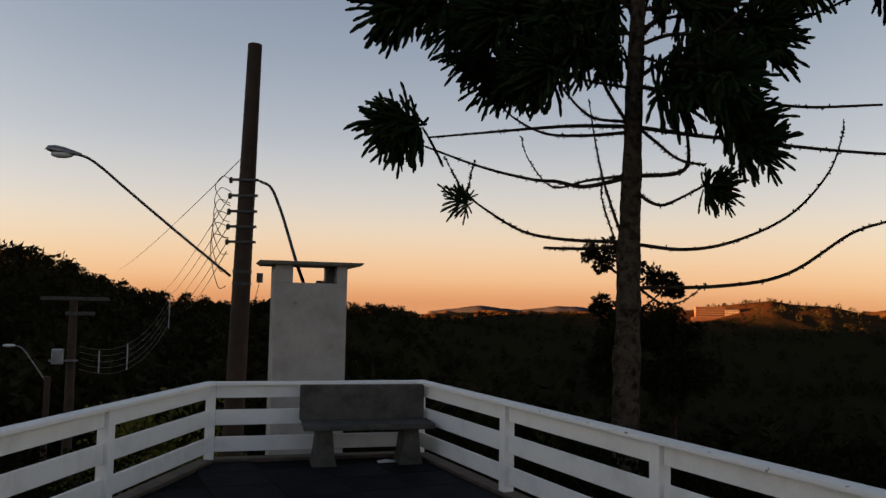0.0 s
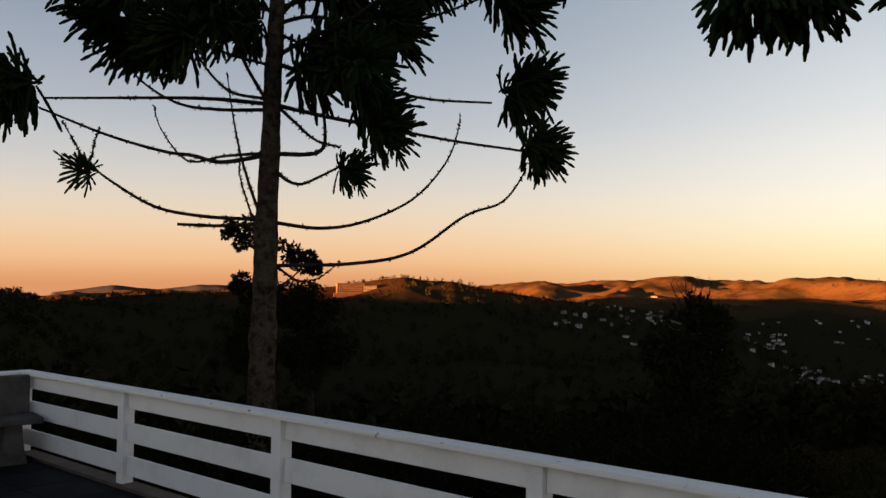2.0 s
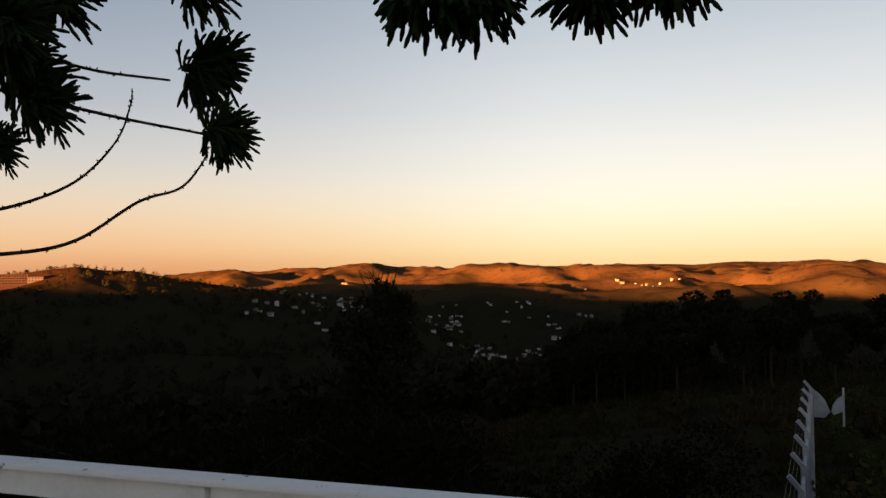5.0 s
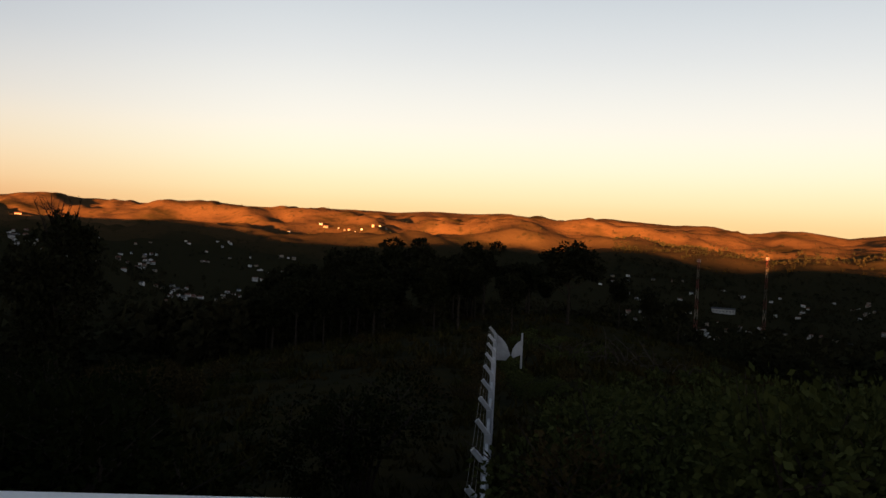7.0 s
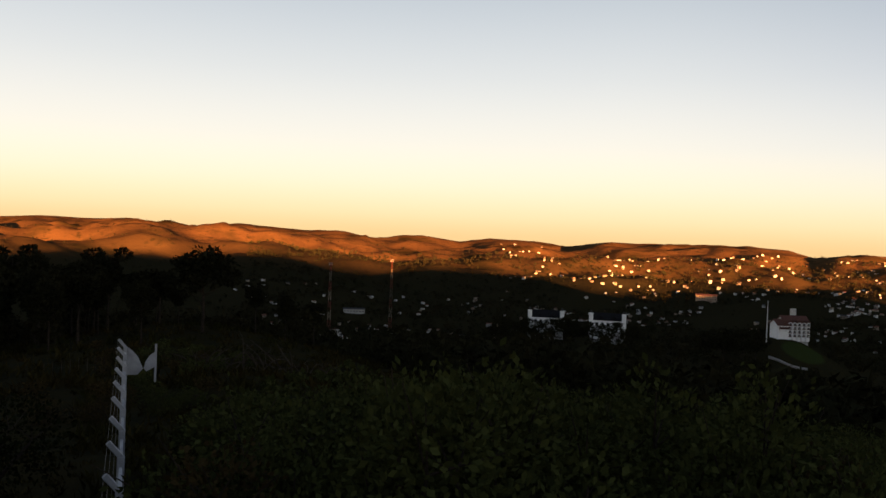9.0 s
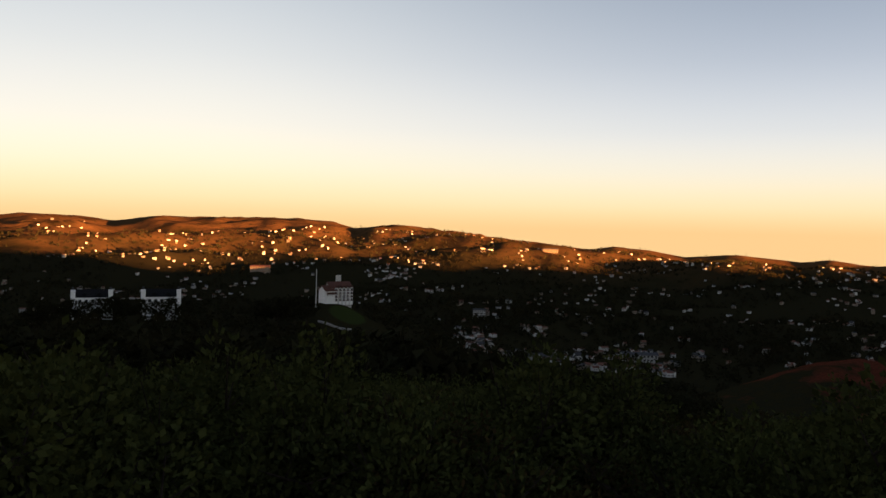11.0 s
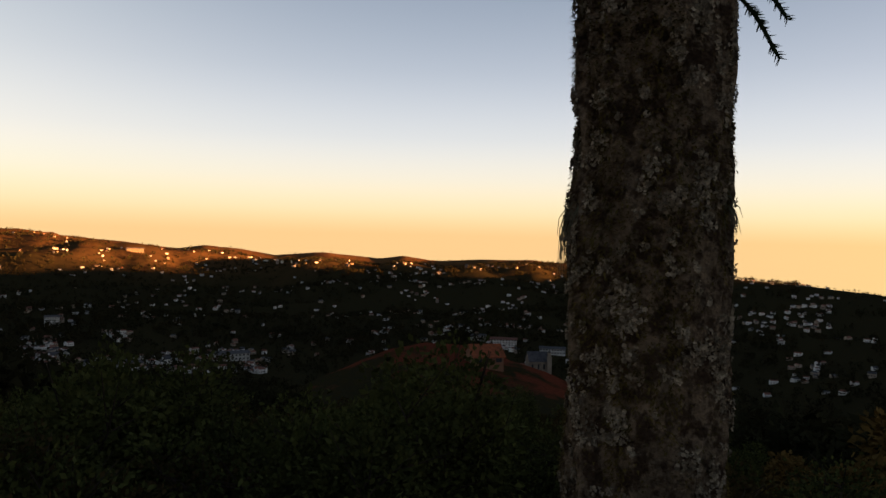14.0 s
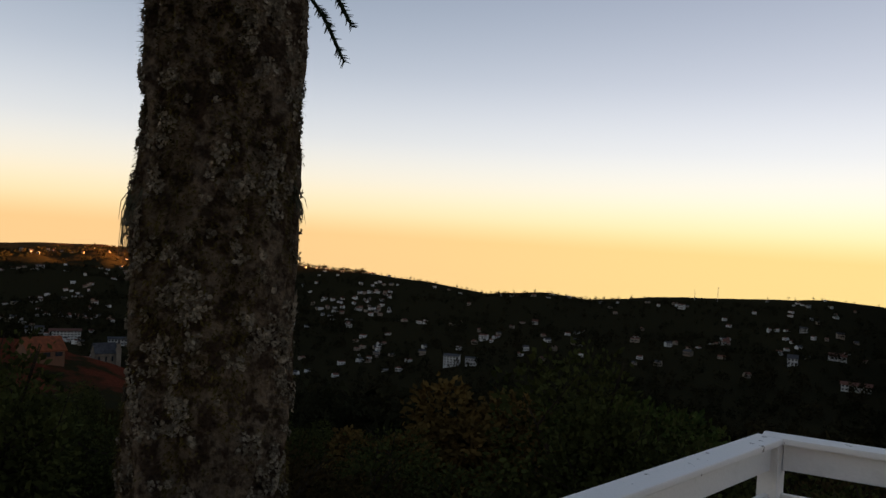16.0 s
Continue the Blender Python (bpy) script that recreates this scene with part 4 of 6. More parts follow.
def tree(name, seed, label, height, crown_r, crown_h, trunk_r, mat, leaf, count, lobes_n=14, group="", bare=0, flat=False):
    rnd = random.Random(seed)
    T = empty(name, Matrix.Identity(4), label, "tree", group)
    lobes = []
    zc = height - crown_h / 2
    bm = bmesh.new()
    tube(bm, smooth_path([(0, 0, -1.5), (rnd.uniform(-.1, .1), rnd.uniform(-.1, .1), height * .35), (rnd.uniform(-.25, .25), rnd.uniform(-.25, .25), height * .9)], 6),
         [trunk_r * (1.15 - 0.075 * i) for i in range(13)], 9)
    limb = bmesh.new()
    for i in range(lobes_n):
        a = i * 2.4 + rnd.uniform(-.3, .3)
        t = rnd.uniform(-1, 1)
        q = crown_r * rnd.uniform(0.35, 0.85) * (math.sqrt(max(0.1, 1 - t * t)) if not flat else (0.6 + 0.4 * t))
        c = Vector((math.cos(a) * q, math.sin(a) * q, zc + t * crown_h * 0.40))
        lobes.append((*c, crown_r * rnd.uniform(.22, .42), crown_r * rnd.uniform(.22, .42), crown_h * rnd.uniform(.11, .2)))
        s = Vector((0, 0, max(height * 0.3, c.z - crown_h * rnd.uniform(.15, .35))))
        tube(limb, smooth_path([s, s.lerp(c, .5) + Vector((0, 0, -.1 * crown_h * .3)), c], 3), [trunk_r * .42, trunk_r * .38, trunk_r * .34, trunk_r * .3, trunk_r * .25, trunk_r * .18, trunk_r * .1], 5)
    for i in range(bare):
        a = rnd.uniform(0, 6.28)
        s = Vector((rnd.uniform(-.5, .5) * crown_r * .6, rnd.uniform(-.3, .3), height * rnd.uniform(.8, .92)))
        e = s + Vector((math.cos(a) * crown_r * rnd.uniform(.1, .4), math.sin(a) * crown_r * .3, height * rnd.uniform(.12, .26)))
        tube(limb, [s, s.lerp(e, .5) + Vector((.1, 0, 0)), e], [.06, .035, .012], 5)
        for _ in range(4):
            m_ = s.lerp(e, rnd.uniform(.3, .95))
            tube(limb, [m_, m_ + Vector((rnd.uniform(-.5, .5), rnd.uniform(-.3, .3), rnd.uniform(.2, .7)))], [.022, .008], 4)
    part("trunk", bm, M_TWIG, T, smooth=True)
    part("limb", limb, M_TWIG, T, smooth=True)
    cr = new("crown", leaf_cloud("crown", lobes, count, leaf, seed, mat))
    cr.parent = T
    return T


def stand(ob, az, r, top_el=None, height=None, first=True, spin=0.0, sx=1.0):
    """Stands a tree at a heading and distance, scaled so that its top reaches an elevation."""
    p = polar(az, r)
    g = ground_z(p.x, p.y)
    s = 1.0
    if top_el is not None:
        s = (EYE_Z + r * math.tan(radians(top_el)) - g) / height
    m = Matrix.Translation((p.x, p.y, g)) @ Matrix.Rotation(spin, 4, "Z")
    if not first:
        ob = copy_thing(ob, m)
    else:
        ob.matrix_world = m
    ob.scale = (s * sx, s * sx, s)
    return ob


stand(tree("round_tree", 41, "rounded dark pine with two slim trunks on the spur", 10, 3.4, 6.2, 0.16, M_WOODS, .42, 3800, 24), -76.9, 83, -1.25, 10, sx=1.3)
PA = tree("pine_tree", 42, "dark flat-topped pine in the grove on the spur", 10, 3.0, 4.2, 0.17, M_WOODS, .42, 2600, 14, "pines on the spur", flat=True)
PB = tree("pine_tree", 43, "dark slender pine in the grove on the spur", 10, 2.3, 5.5, 0.15, M_WOODS, .40, 2400, 14, "pines on the spur")
PC = tree("pine_tree", 44, "dark spreading pine in the grove on the spur", 10, 3.6, 5.0, 0.18, M_WOODS, .42, 3000, 16, "pines on the spur", flat=True)
grove = [(PA, -71.0, 92, -.35), (PB, -69.6, 98, -.9), (PC, -68.2, 95, -1.0), (PB, -66.6, 96, -.9), (PA, -65.3, 98, -.35), (PC, -63.8, 100, -1.0), (PA, -62.2, 104, -1.2), (PB, -60.6, 108, -1.35),
         (PC, -59.2, 112, -1.9), (PA, -57.8, 115, -2.4), (PB, -56.4, 118, -2.9), (PC, -72.6, 96, -1.5), (PB, -74.0, 98, -1.9), (PA, -67.3, 84, -2.2), (PC, -64.6, 86, -2.4), (PB, -70.4, 85, -2.0),
         (PA, -61.5, 92, -2.6), (PC, -58.6, 96, -3.2), (PA, -80.5, 96, -3.2), (PB, -82.5, 90, -3.8), (PC, -84.5, 95, -4.2), (PA, -55.0, 100, -4.2)]
seen_ = set()
for ob, az, r, el in grove:
    stand(ob, az, r, el - (1.0 if az > -77 else 0.2), 10.2, ob not in seen_, random.uniform(0, 6))
    seen_.add(ob)
rg = random.Random(91)
for i_ in range(38):
    az_ = rg.uniform(-76, -54)
    el_ = lerp_table(az_, [(-78, -1.9), (-72, -1.5), (-65, -2.1), (-62, -2.6), (-59, -3.2), (-54, -5.0)]) - rg.uniform(0.3, 2.4)
    stand(rg.choice((PA, PB, PC)), az_, rg.uniform(68, 104), el_, 10.2, False, rg.uniform(0, 6), rg.uniform(1.0, 1.35))
stand(tree("half_bare_tree", 45, "dark leafy tree with bare twigs sticking out of its top", 12, 3.0, 9.0, 0.22, M_WOODS, .30, 9500, 24, bare=22), -42.6, 50, -0.75, 12.0)
def lobed_tree(name, seed, label, az, r, lobes, leaf, count, mat):
    """A gnarled tree whose separate leaf masses stand at known headings and heights: (heading, elevation, half width, half height)."""
    rnd = random.Random(seed)
    p = polar(az, r)
    g = ground_z(p.x, p.y)
    T = empty(name, Matrix.Translation((p.x, p.y, g)), label, "tree")
    top = max(EYE_Z + r * math.tan(radians(e)) for _, e, _, _ in lobes) - g
    stem = smooth_path([(0, 0, -1), (0.06, 0, top * 0.45), (-0.05, 0.05, top * 0.95)], 7)
    part("trunk", tube(bmesh.new(), stem, [0.17 - 0.0095 * i for i in range(len(stem))], 9), M_TWIG, T, smooth=True)
    L = []
    for a, e, w, h in lobes:
        c = polar(a, r, EYE_Z + r * math.tan(radians(e))) - Vector((p.x, p.y, g))
        s0 = Vector((0, 0, max(0.5, c.z - 0.25 - 0.6 * math.hypot(c.x, c.y))))
        limb = smooth_path([s0, s0.lerp(c, 0.5) + Vector((0, 0, -0.10)), c], 5)
        part("limb", tube(bmesh.new(), limb, [0.055 - 0.0042 * i for i in range(len(limb))], 6), M_TWIG, T, smooth=True)
        for _ in range(5):
            d = Vector((rnd.uniform(-1, 1) * w * 0.7, rnd.uniform(-1, 1) * w * 0.7, rnd.uniform(-0.7, 0.7) * h))
            L.append((*(c + d), w * rnd.uniform(.3, .5), w * rnd.uniform(.3, .5), h * rnd.uniform(.32, .5)))
    cr = new("crown", leaf_cloud("crown", L, count, leaf, seed, mat))
    cr.parent = T
    return T


lobed_tree("gnarled_tree", 46, "dark gnarled broadleaf tree with separate leaf masses behind the araucaria", -13.4, 24,
           [(-11.1, 3.6, .50, .42), (-10.6, 3.9, .3, .25), (-14.5, 2.2, .45, .32), (-15.7, 1.6, .50, .34), (-11.7, 0.2, .45, .40), (-12.6, -0.7, .6, .45), (-14.3, -1.6, .9, .7), (-13.2, -4.2, 1.3, 1.1)], .115, 15000, M_WOODS)
lobed_tree("leaning_tree", 49, "low dark tree crowding the foot of the araucaria", -16.0, 25,
           [(-15.9, -0.5, .55, .4), (-16.5, -1.6, .8, .6), (-15.6, -3.4, 1.2, 1.0), (-17.2, -4.8, 1.2, .9)], .12, 6000, M_WOODS)
stand(tree("russet_tree", 47, "round russet-leaved tree on the slope below", 6, 2.3, 4.2, 0.14, M_TREE_R, .19, 13000, 22), -186.0, 25, -10.4, 6.2, sx=1.25)
stand(tree("green_tree", 48, "leafy green tree on the slope below", 6, 2.2, 4.4, 0.14, M_TREE_G, .19, 13000, 22), -198.3, 25, -9.4, 6.2, sx=1.0)
stand(tree("olive_tree", 51, "leafy olive-green tree between two others on the slope", 6, 2.2, 4.4, 0.13, M_TREE_G, .19, 13000, 18), -192.3, 27, -11.6, 6.2, sx=1.1)
stand(tree("slope_bush_tree", 52, "low russet tree on the slope below", 6, 2.4, 4.2, 0.13, M_TREE_R, .19, 13000, 18), -178.5, 24, -14.2, 6.2, sx=1.2)


stand(tree("dark_conifer", 53, "dark conical conifer beside the red earth", 10, 2.2, 8.0, 0.2, M_WOODS, .40, 2600, 18), -155.1, 285, -6.3, 10.2, sx=1.2)
PD = tree("slope_tree", 50, "dark tree on the slope below the gabled houses", 10, 3.6, 7.5, 0.2, M_WOODS, .55, 1500, 14, "trees below the gabled houses")
for i_, (az_, el_) in enumerate(((-99.0, -5.6), (-100.0, -5.35), (-100.9, -5.5), (-101.8, -5.3), (-102.6, -5.2), (-103.4, -5.4), (-104.3, -5.35), (-105.3, -5.5), (-106.3, -5.3), (-107.4, -5.5), (-98.0, -5.2), (-115.4, -5.4), (-114.6, -5.2), (-113.4, -5.3), (-112.2, -5.5))):
    stand(PD, az_, 590 + 9 * (i_ % 3), el_, 10, i_ == 0, i_ * 1.7, 1.3)


def build_brush_pile():
    """Felled dry branches heaped near the round pine."""
    rnd = random.Random(61)
    p = polar(-80.5, 52)
    g = ground_z(p.x, p.y)
    B = empty("brush_pile", Matrix.Translation((p.x, p.y, g)) @ Matrix.Rotation(radians(-80.5), 4, "Z"), "heap of felled dry branches on the slope", "brush pile")
    for _ in range(46):
        c = Vector((rnd.uniform(-4.5, 4.5), rnd.uniform(-1.5, 1.5), rnd.uniform(-0.2, 0.5)))
        d = Vector((rnd.uniform(-1, 1), rnd.uniform(-0.6, 0.6), rnd.uniform(0.0, 0.9))).normalized()
        L = rnd.uniform(0.9, 2.3)
        path = smooth_path([c, c + d * L * 0.5 + Vector((0, 0, rnd.uniform(0.0, 0.25))), c + d * L + Vector((rnd.uniform(-.3, .3), 0, rnd.uniform(-.35, .1)))], 4)
        bm = tube(bmesh.new(), path, [0.055 - 0.0045 * i for i in range(len(path))], 5)
        for _ in range(4):
            q = path[rnd.randrange(3, len(path))]
            tube(bm, [q, q + Vector((rnd.uniform(-.5, .5), rnd.uniform(-.3, .3), rnd.uniform(-.1, .5)))], [0.018, 0.006], 4)
        part("dry_branch", bm, M_DEADWOOD, B)


def build_post_row():
    """A line of thin pale stakes across the end of the grassy track."""
    F = empty("wire_fence", Matrix.Identity(4), "row of thin pale stakes with wire across the track", "fence")
    tops = []
    r = site(-69.0, -9.3, 20, 75)
    for i in range(8):
        p = polar(-67.2 - 0.5 * i, r)
        g = ground_z(p.x, p.y)
        h = g + 0.85
        part("stake", tube(bmesh.new(), [(p.x, p.y, g - 0.3), (p.x, p.y, h)], [0.028, 0.022], 6), M_DEADWOOD, F)
        tops.append(Vector((p.x, p.y, h - 0.1)))
    for dz in (0.0, -0.3):
        part("wire", tube(bmesh.new(), [t + Vector((0, -0.03, dz)) for t in tops], 0.004, 4), M_CABLE, F)


M_DEADWOOD = material("bleached_deadwood", (0.050, 0.040, 0.031), (0.024, 0.019, 0.015), scale=3, fine=20, rough=0.9, mixin=0.3, objrand=0.3, spec=0.0)
build_brush_pile()
build_post_row()


# far woods: loose leaves in small crowns over the hills
def build_woods():
    rng_ = np.random.default_rng(77)
    V, F = [], []
    tries = 0
    n = 0
    while n < 21000 and tries < 60000:
        tries += 1
        az = rng_.uniform(-214, 36)
        u = rng_.random() ** 0.55
        r = 62 * (2800 / 62) ** u
        p = polar(az, r)
        if r < 125 and -84 < az < -40 and (r < 72 or rng_.random() < 0.3):
            continue
        dens = fbm(p.x, p.y, 300, 3, 8.8)
        if r > 1300 and dens < 0.02 and rng_.random() < 0.75:
            continue
        if (p - polar(-154, 262)).length < 58 or (p - polar(-162.5, 268)).length < 40 or (p - polar(-18, 1190)).length < 70 or (p - polar(-117.8, 625)).length < 45:
            continue
        g = ground_z(p.x, p.y)
        h = rng_.uniform(5, 11) if r < 1300 else rng_.uniform(3, 7.5)
        # crowns stay under the lines of sight to the town
        cap = -13.8 if -168 < az < -144 and r < 262 else (-6.8 if az > -128 else -10.6) if az < -104 else (-6.3 if az < -84 else ((-5.2 if r < 125 and az > -88 else -4.5) if az < -15 else 9))
        if r < 450:
            h = min(h, EYE_Z + r * math.tan(radians(cap + rng_.uniform(-1.5, 0.3))) - g)
        if h < 2.5:
            continue
        wd = h * rng_.uniform(0.28, 0.5)
        k, s = (170, h * 0.075) if r < 200 else ((72, h * 0.11) if r < 600 else ((40, h * 0.13) if r < 1300 else (34, h * 0.13)))
        c = rng_.normal(size=(k, 3))
        c /= np.linalg.norm(c, axis=1)[:, None]
        c *= rng_.uniform(0.5, 1.0, k)[:, None]
        c = c * np.array([wd, wd, h * 0.45]) + np.array([p.x, p.y, g + h * 0.52])
        t = c[:, None, :] + rng_.normal(size=(k, 3, 3)) * s * 0.75
        V.append(t.reshape(-1, 3))
        n += 1
    # trees among the houses of the town
    for _ in range(15000):
        az, r = rng_.uniform(-178, -80), rng_.uniform(850, 2500)
        p = polar(az, r)
        if fbm(p.x, p.y, 210, 3, 4.4) < -0.12:
            continue
        g = ground_z(p.x, p.y)
        h = rng_.uniform(4.5, 10.5)
        wd = h * rng_.uniform(0.3, 0.6)
        c = rng_.normal(size=(20, 3))
        c /= np.linalg.norm(c, axis=1)[:, None]
        c = c * rng_.uniform(0.5, 1.0, 20)[:, None] * np.array([wd, wd, h * 0.42]) + np.array([p.x, p.y, g + h * 0.5])
        V.append((c[:, None, :] + rng_.normal(size=(20, 3, 3)) * h * 0.15).reshape(-1, 3))
    V = np.concatenate(V)
    me = bpy.data.meshes.new("far_woods")
    me.from_pydata(V.tolist(), [], [(3 * i, 3 * i + 1, 3 * i + 2) for i in range(len(V) // 3)])
    me.materials.append(M_WOODS)
    return tagged(new("far_woods", me), "dark woodland spread over the hills and valley sides", "woodland", kind="stuff")


build_woods()


def build_undergrowth():
    """Low scrub and dry grass over the nearer slope."""
    rng_ = np.random.default_rng(78)
    V = []
    n = 0
    for _ in range(16000):
        az = rng_.uniform(-214, 36)
        r = 7 + 105 * rng_.random() ** 1.5
        p = polar(az, r)
        if inside(p.x, p.y, 0.5):
            continue
        track = -69 < az < -56 and 9 < r < 45
        g = ground_z(p.x, p.y)
        h = (rng_.uniform(0.08, 0.22) if track else rng_.uniform(0.15, 0.5)) * (1 if r < 40 else 1.5)
        k = 14
        base = np.array([p.x, p.y, g]) + np.c_[rng_.normal(size=(k, 2)) * h * 0.55, np.zeros(k)]
        tip = base + np.c_[rng_.normal(size=(k, 2)) * h * 0.45, rng_.uniform(0.5, 1.1, k) * h]
        side = rng_.normal(size=(k, 3)) * h * 0.10
        V.append(np.stack([base - side, base + side, tip + side * 0.5], 1).reshape(-1, 3))
    V = np.concatenate(V)
    me = bpy.data.meshes.new("undergrowth")
    me.from_pydata(V.tolist(), [], [(3 * i, 3 * i + 1, 3 * i + 2) for i in range(len(V) // 3)])
    me.materials.append(M_SCRUB)
    return tagged(new("undergrowth", me), "low dark scrub and dry grass covering the slope", "undergrowth", kind="stuff")


M_SCRUB = material("scrub_blade", (0.0180, 0.0200, 0.0060), (0.0280, 0.0190, 0.0064), scale=0.12, fine=2, rough=0.85, bump=0, mixin=0.3, island=0.4, spec=0.0)
build_undergrowth()

# ---- the town and single buildings ----
M_WALL_W = material("white_house_wall", (0.4286, 0.4228, 0.4055), (0.2779, 0.2722, 0.2548), scale=0.5, fine=6, rough=0.9, mixin=0.1, objrand=0.35, spec=0.1)
M_WALL_C = material("cream_house_wall", (0.2122, 0.1768, 0.1370), (0.1326, 0.1061, 0.0840), scale=0.5, fine=6, rough=0.9, mixin=0.1, objrand=0.35, spec=0.1)
M_BRIGHT = material("fresh_white_wall", (0.78, 0.78, 0.77), (0.66, 0.66, 0.65), scale=0.5, fine=6, rough=0.9, mixin=0.05)
M_BRICKW = material("red_brown_hotel_wall", (0.1500, 0.0720, 0.0400), (0.1000, 0.0500, 0.0300), scale=0.4, fine=5, rough=0.9, mixin=0.15)
M_ROOF_R = material("clay_tile_roof", (0.13, 0.05, 0.032), (0.07, 0.032, 0.024), scale=0.8, fine=8, rough=0.9, mixin=0.3, objrand=0.25)
M_ROOF_G = material("grey_sheet_roof", (0.06, 0.06, 0.065), (0.03, 0.03, 0.034), scale=0.8, fine=8, rough=0.8, mixin=0.2, objrand=0.25, spec=0.1)
M_ROOF_O = material("orange_tile_roof", (0.20, 0.062, 0.028), (0.11, 0.038, 0.020), scale=0.8, fine=8, rough=0.9, mixin=0.3, spec=0.05)
M_ROOF_D = material("dark_slate_roof", (0.016, 0.016, 0.018), (0.009, 0.009, 0.010), scale=0.8, fine=8, rough=0.9, mixin=0.2, spec=0.05)
M_GLASS = material("dark_window_glass", (0.02, 0.022, 0.026), (0.03, 0.032, 0.036), scale=1.0, fine=5, rough=0.15, bump=0, mixin=0.1, spec=0.5)
M_TIMBER = material("dark_timber_frame", (0.09, 0.04, 0.03), (0.05, 0.025, 0.02), scale=1.0, fine=8, rough=0.8, mixin=0.2)
M_MAST_R = material("red_mast_paint", (0.1280, 0.0200, 0.0120), (0.0880, 0.0160, 0.0120), scale=1.0, fine=5, rough=0.6, mixin=0.1)


def gable(bm, w, d, h, roof, over=0.4, thick=0.25):
    """A pitched roof as a solid shell over a body w wide, d deep and h high; the ridge runs along x."""
    x = w / 2 + over
    y = d / 2 + over
    lo = h - roof * over / (d / 2)
    pr = [(-y, lo), (0, h + roof), (y, lo), (y, lo + thick), (0, h + roof + thick), (-y, lo + thick)]
    a = [bm.verts.new((-x, p[0], p[1])) for p in pr]
    b = [bm.verts.new((x, p[0], p[1])) for p in pr]
    for i in range(6):
        j = (i + 1) % 6
        bm.faces.new((a[i], b[i], b[j], a[j]))
    for s in (a[::-1], b):
        bm.faces.new((s[0], s[1], s[4], s[5]))
        bm.faces.new((s[1], s[2], s[3], s[4]))
    return bm


def body(bm, w, d, h, roof, down=9.0):
    """Walls with gable ends, set a little into the slope."""
    pr = [(-d / 2, -down), (d / 2, -down), (d / 2, h), (0, h + roof), (-d / 2, h)]
    a = [bm.verts.new((-w / 2, *p)) for p in pr]
    b = [bm.verts.new((w / 2, *p)) for p in pr]
    bm.faces.new(a)
    bm.faces.new(b[::-1])
    for i in range(5):
        j = (i + 1) % 5
        bm.faces.new((a[j], a[i], b[i], b[j]))
    return bm


def house(name, w, d, h, roof, wall_m, roof_m, label, category="house", group="", storeys=1, bays=3, gable_front=False, m=None):
    H = empty(name, m if m is not None else Matrix.Identity(4), label, category, group)
    part("wall", body(bmesh.new(), w, d, h, roof), wall_m, H)
    part("roof", gable(bmesh.new(), w, d, h, roof, 0.5 if w < 20 else 0.9), roof_m, H)
    for s in range(storeys):
        z0 = h * (s + 0.32) / storeys
        for i in range(bays):
            x = -w / 2 + w * (i + 0.5) / bays
            ww = min(1.0, w / bays * 0.30)
            part("window", boxmesh(x - ww, x + ww, -d / 2 - 0.06, -d / 2 + 0.1, z0, z0 + min(1.5, h / storeys * 0.45)), M_GLASS, H)
    return H


def facing(az, r, turn=0.0, dz=0.0, z=None):
    """A place on the ground at a heading and distance, with -y towards the terrace."""
    p = polar(az, r)
    return Matrix.Translation((p.x, p.y, (ground_z(p.x, p.y) if z is None else z) + dz)) @ Matrix.Rotation(radians(az + turn), 4, "Z")


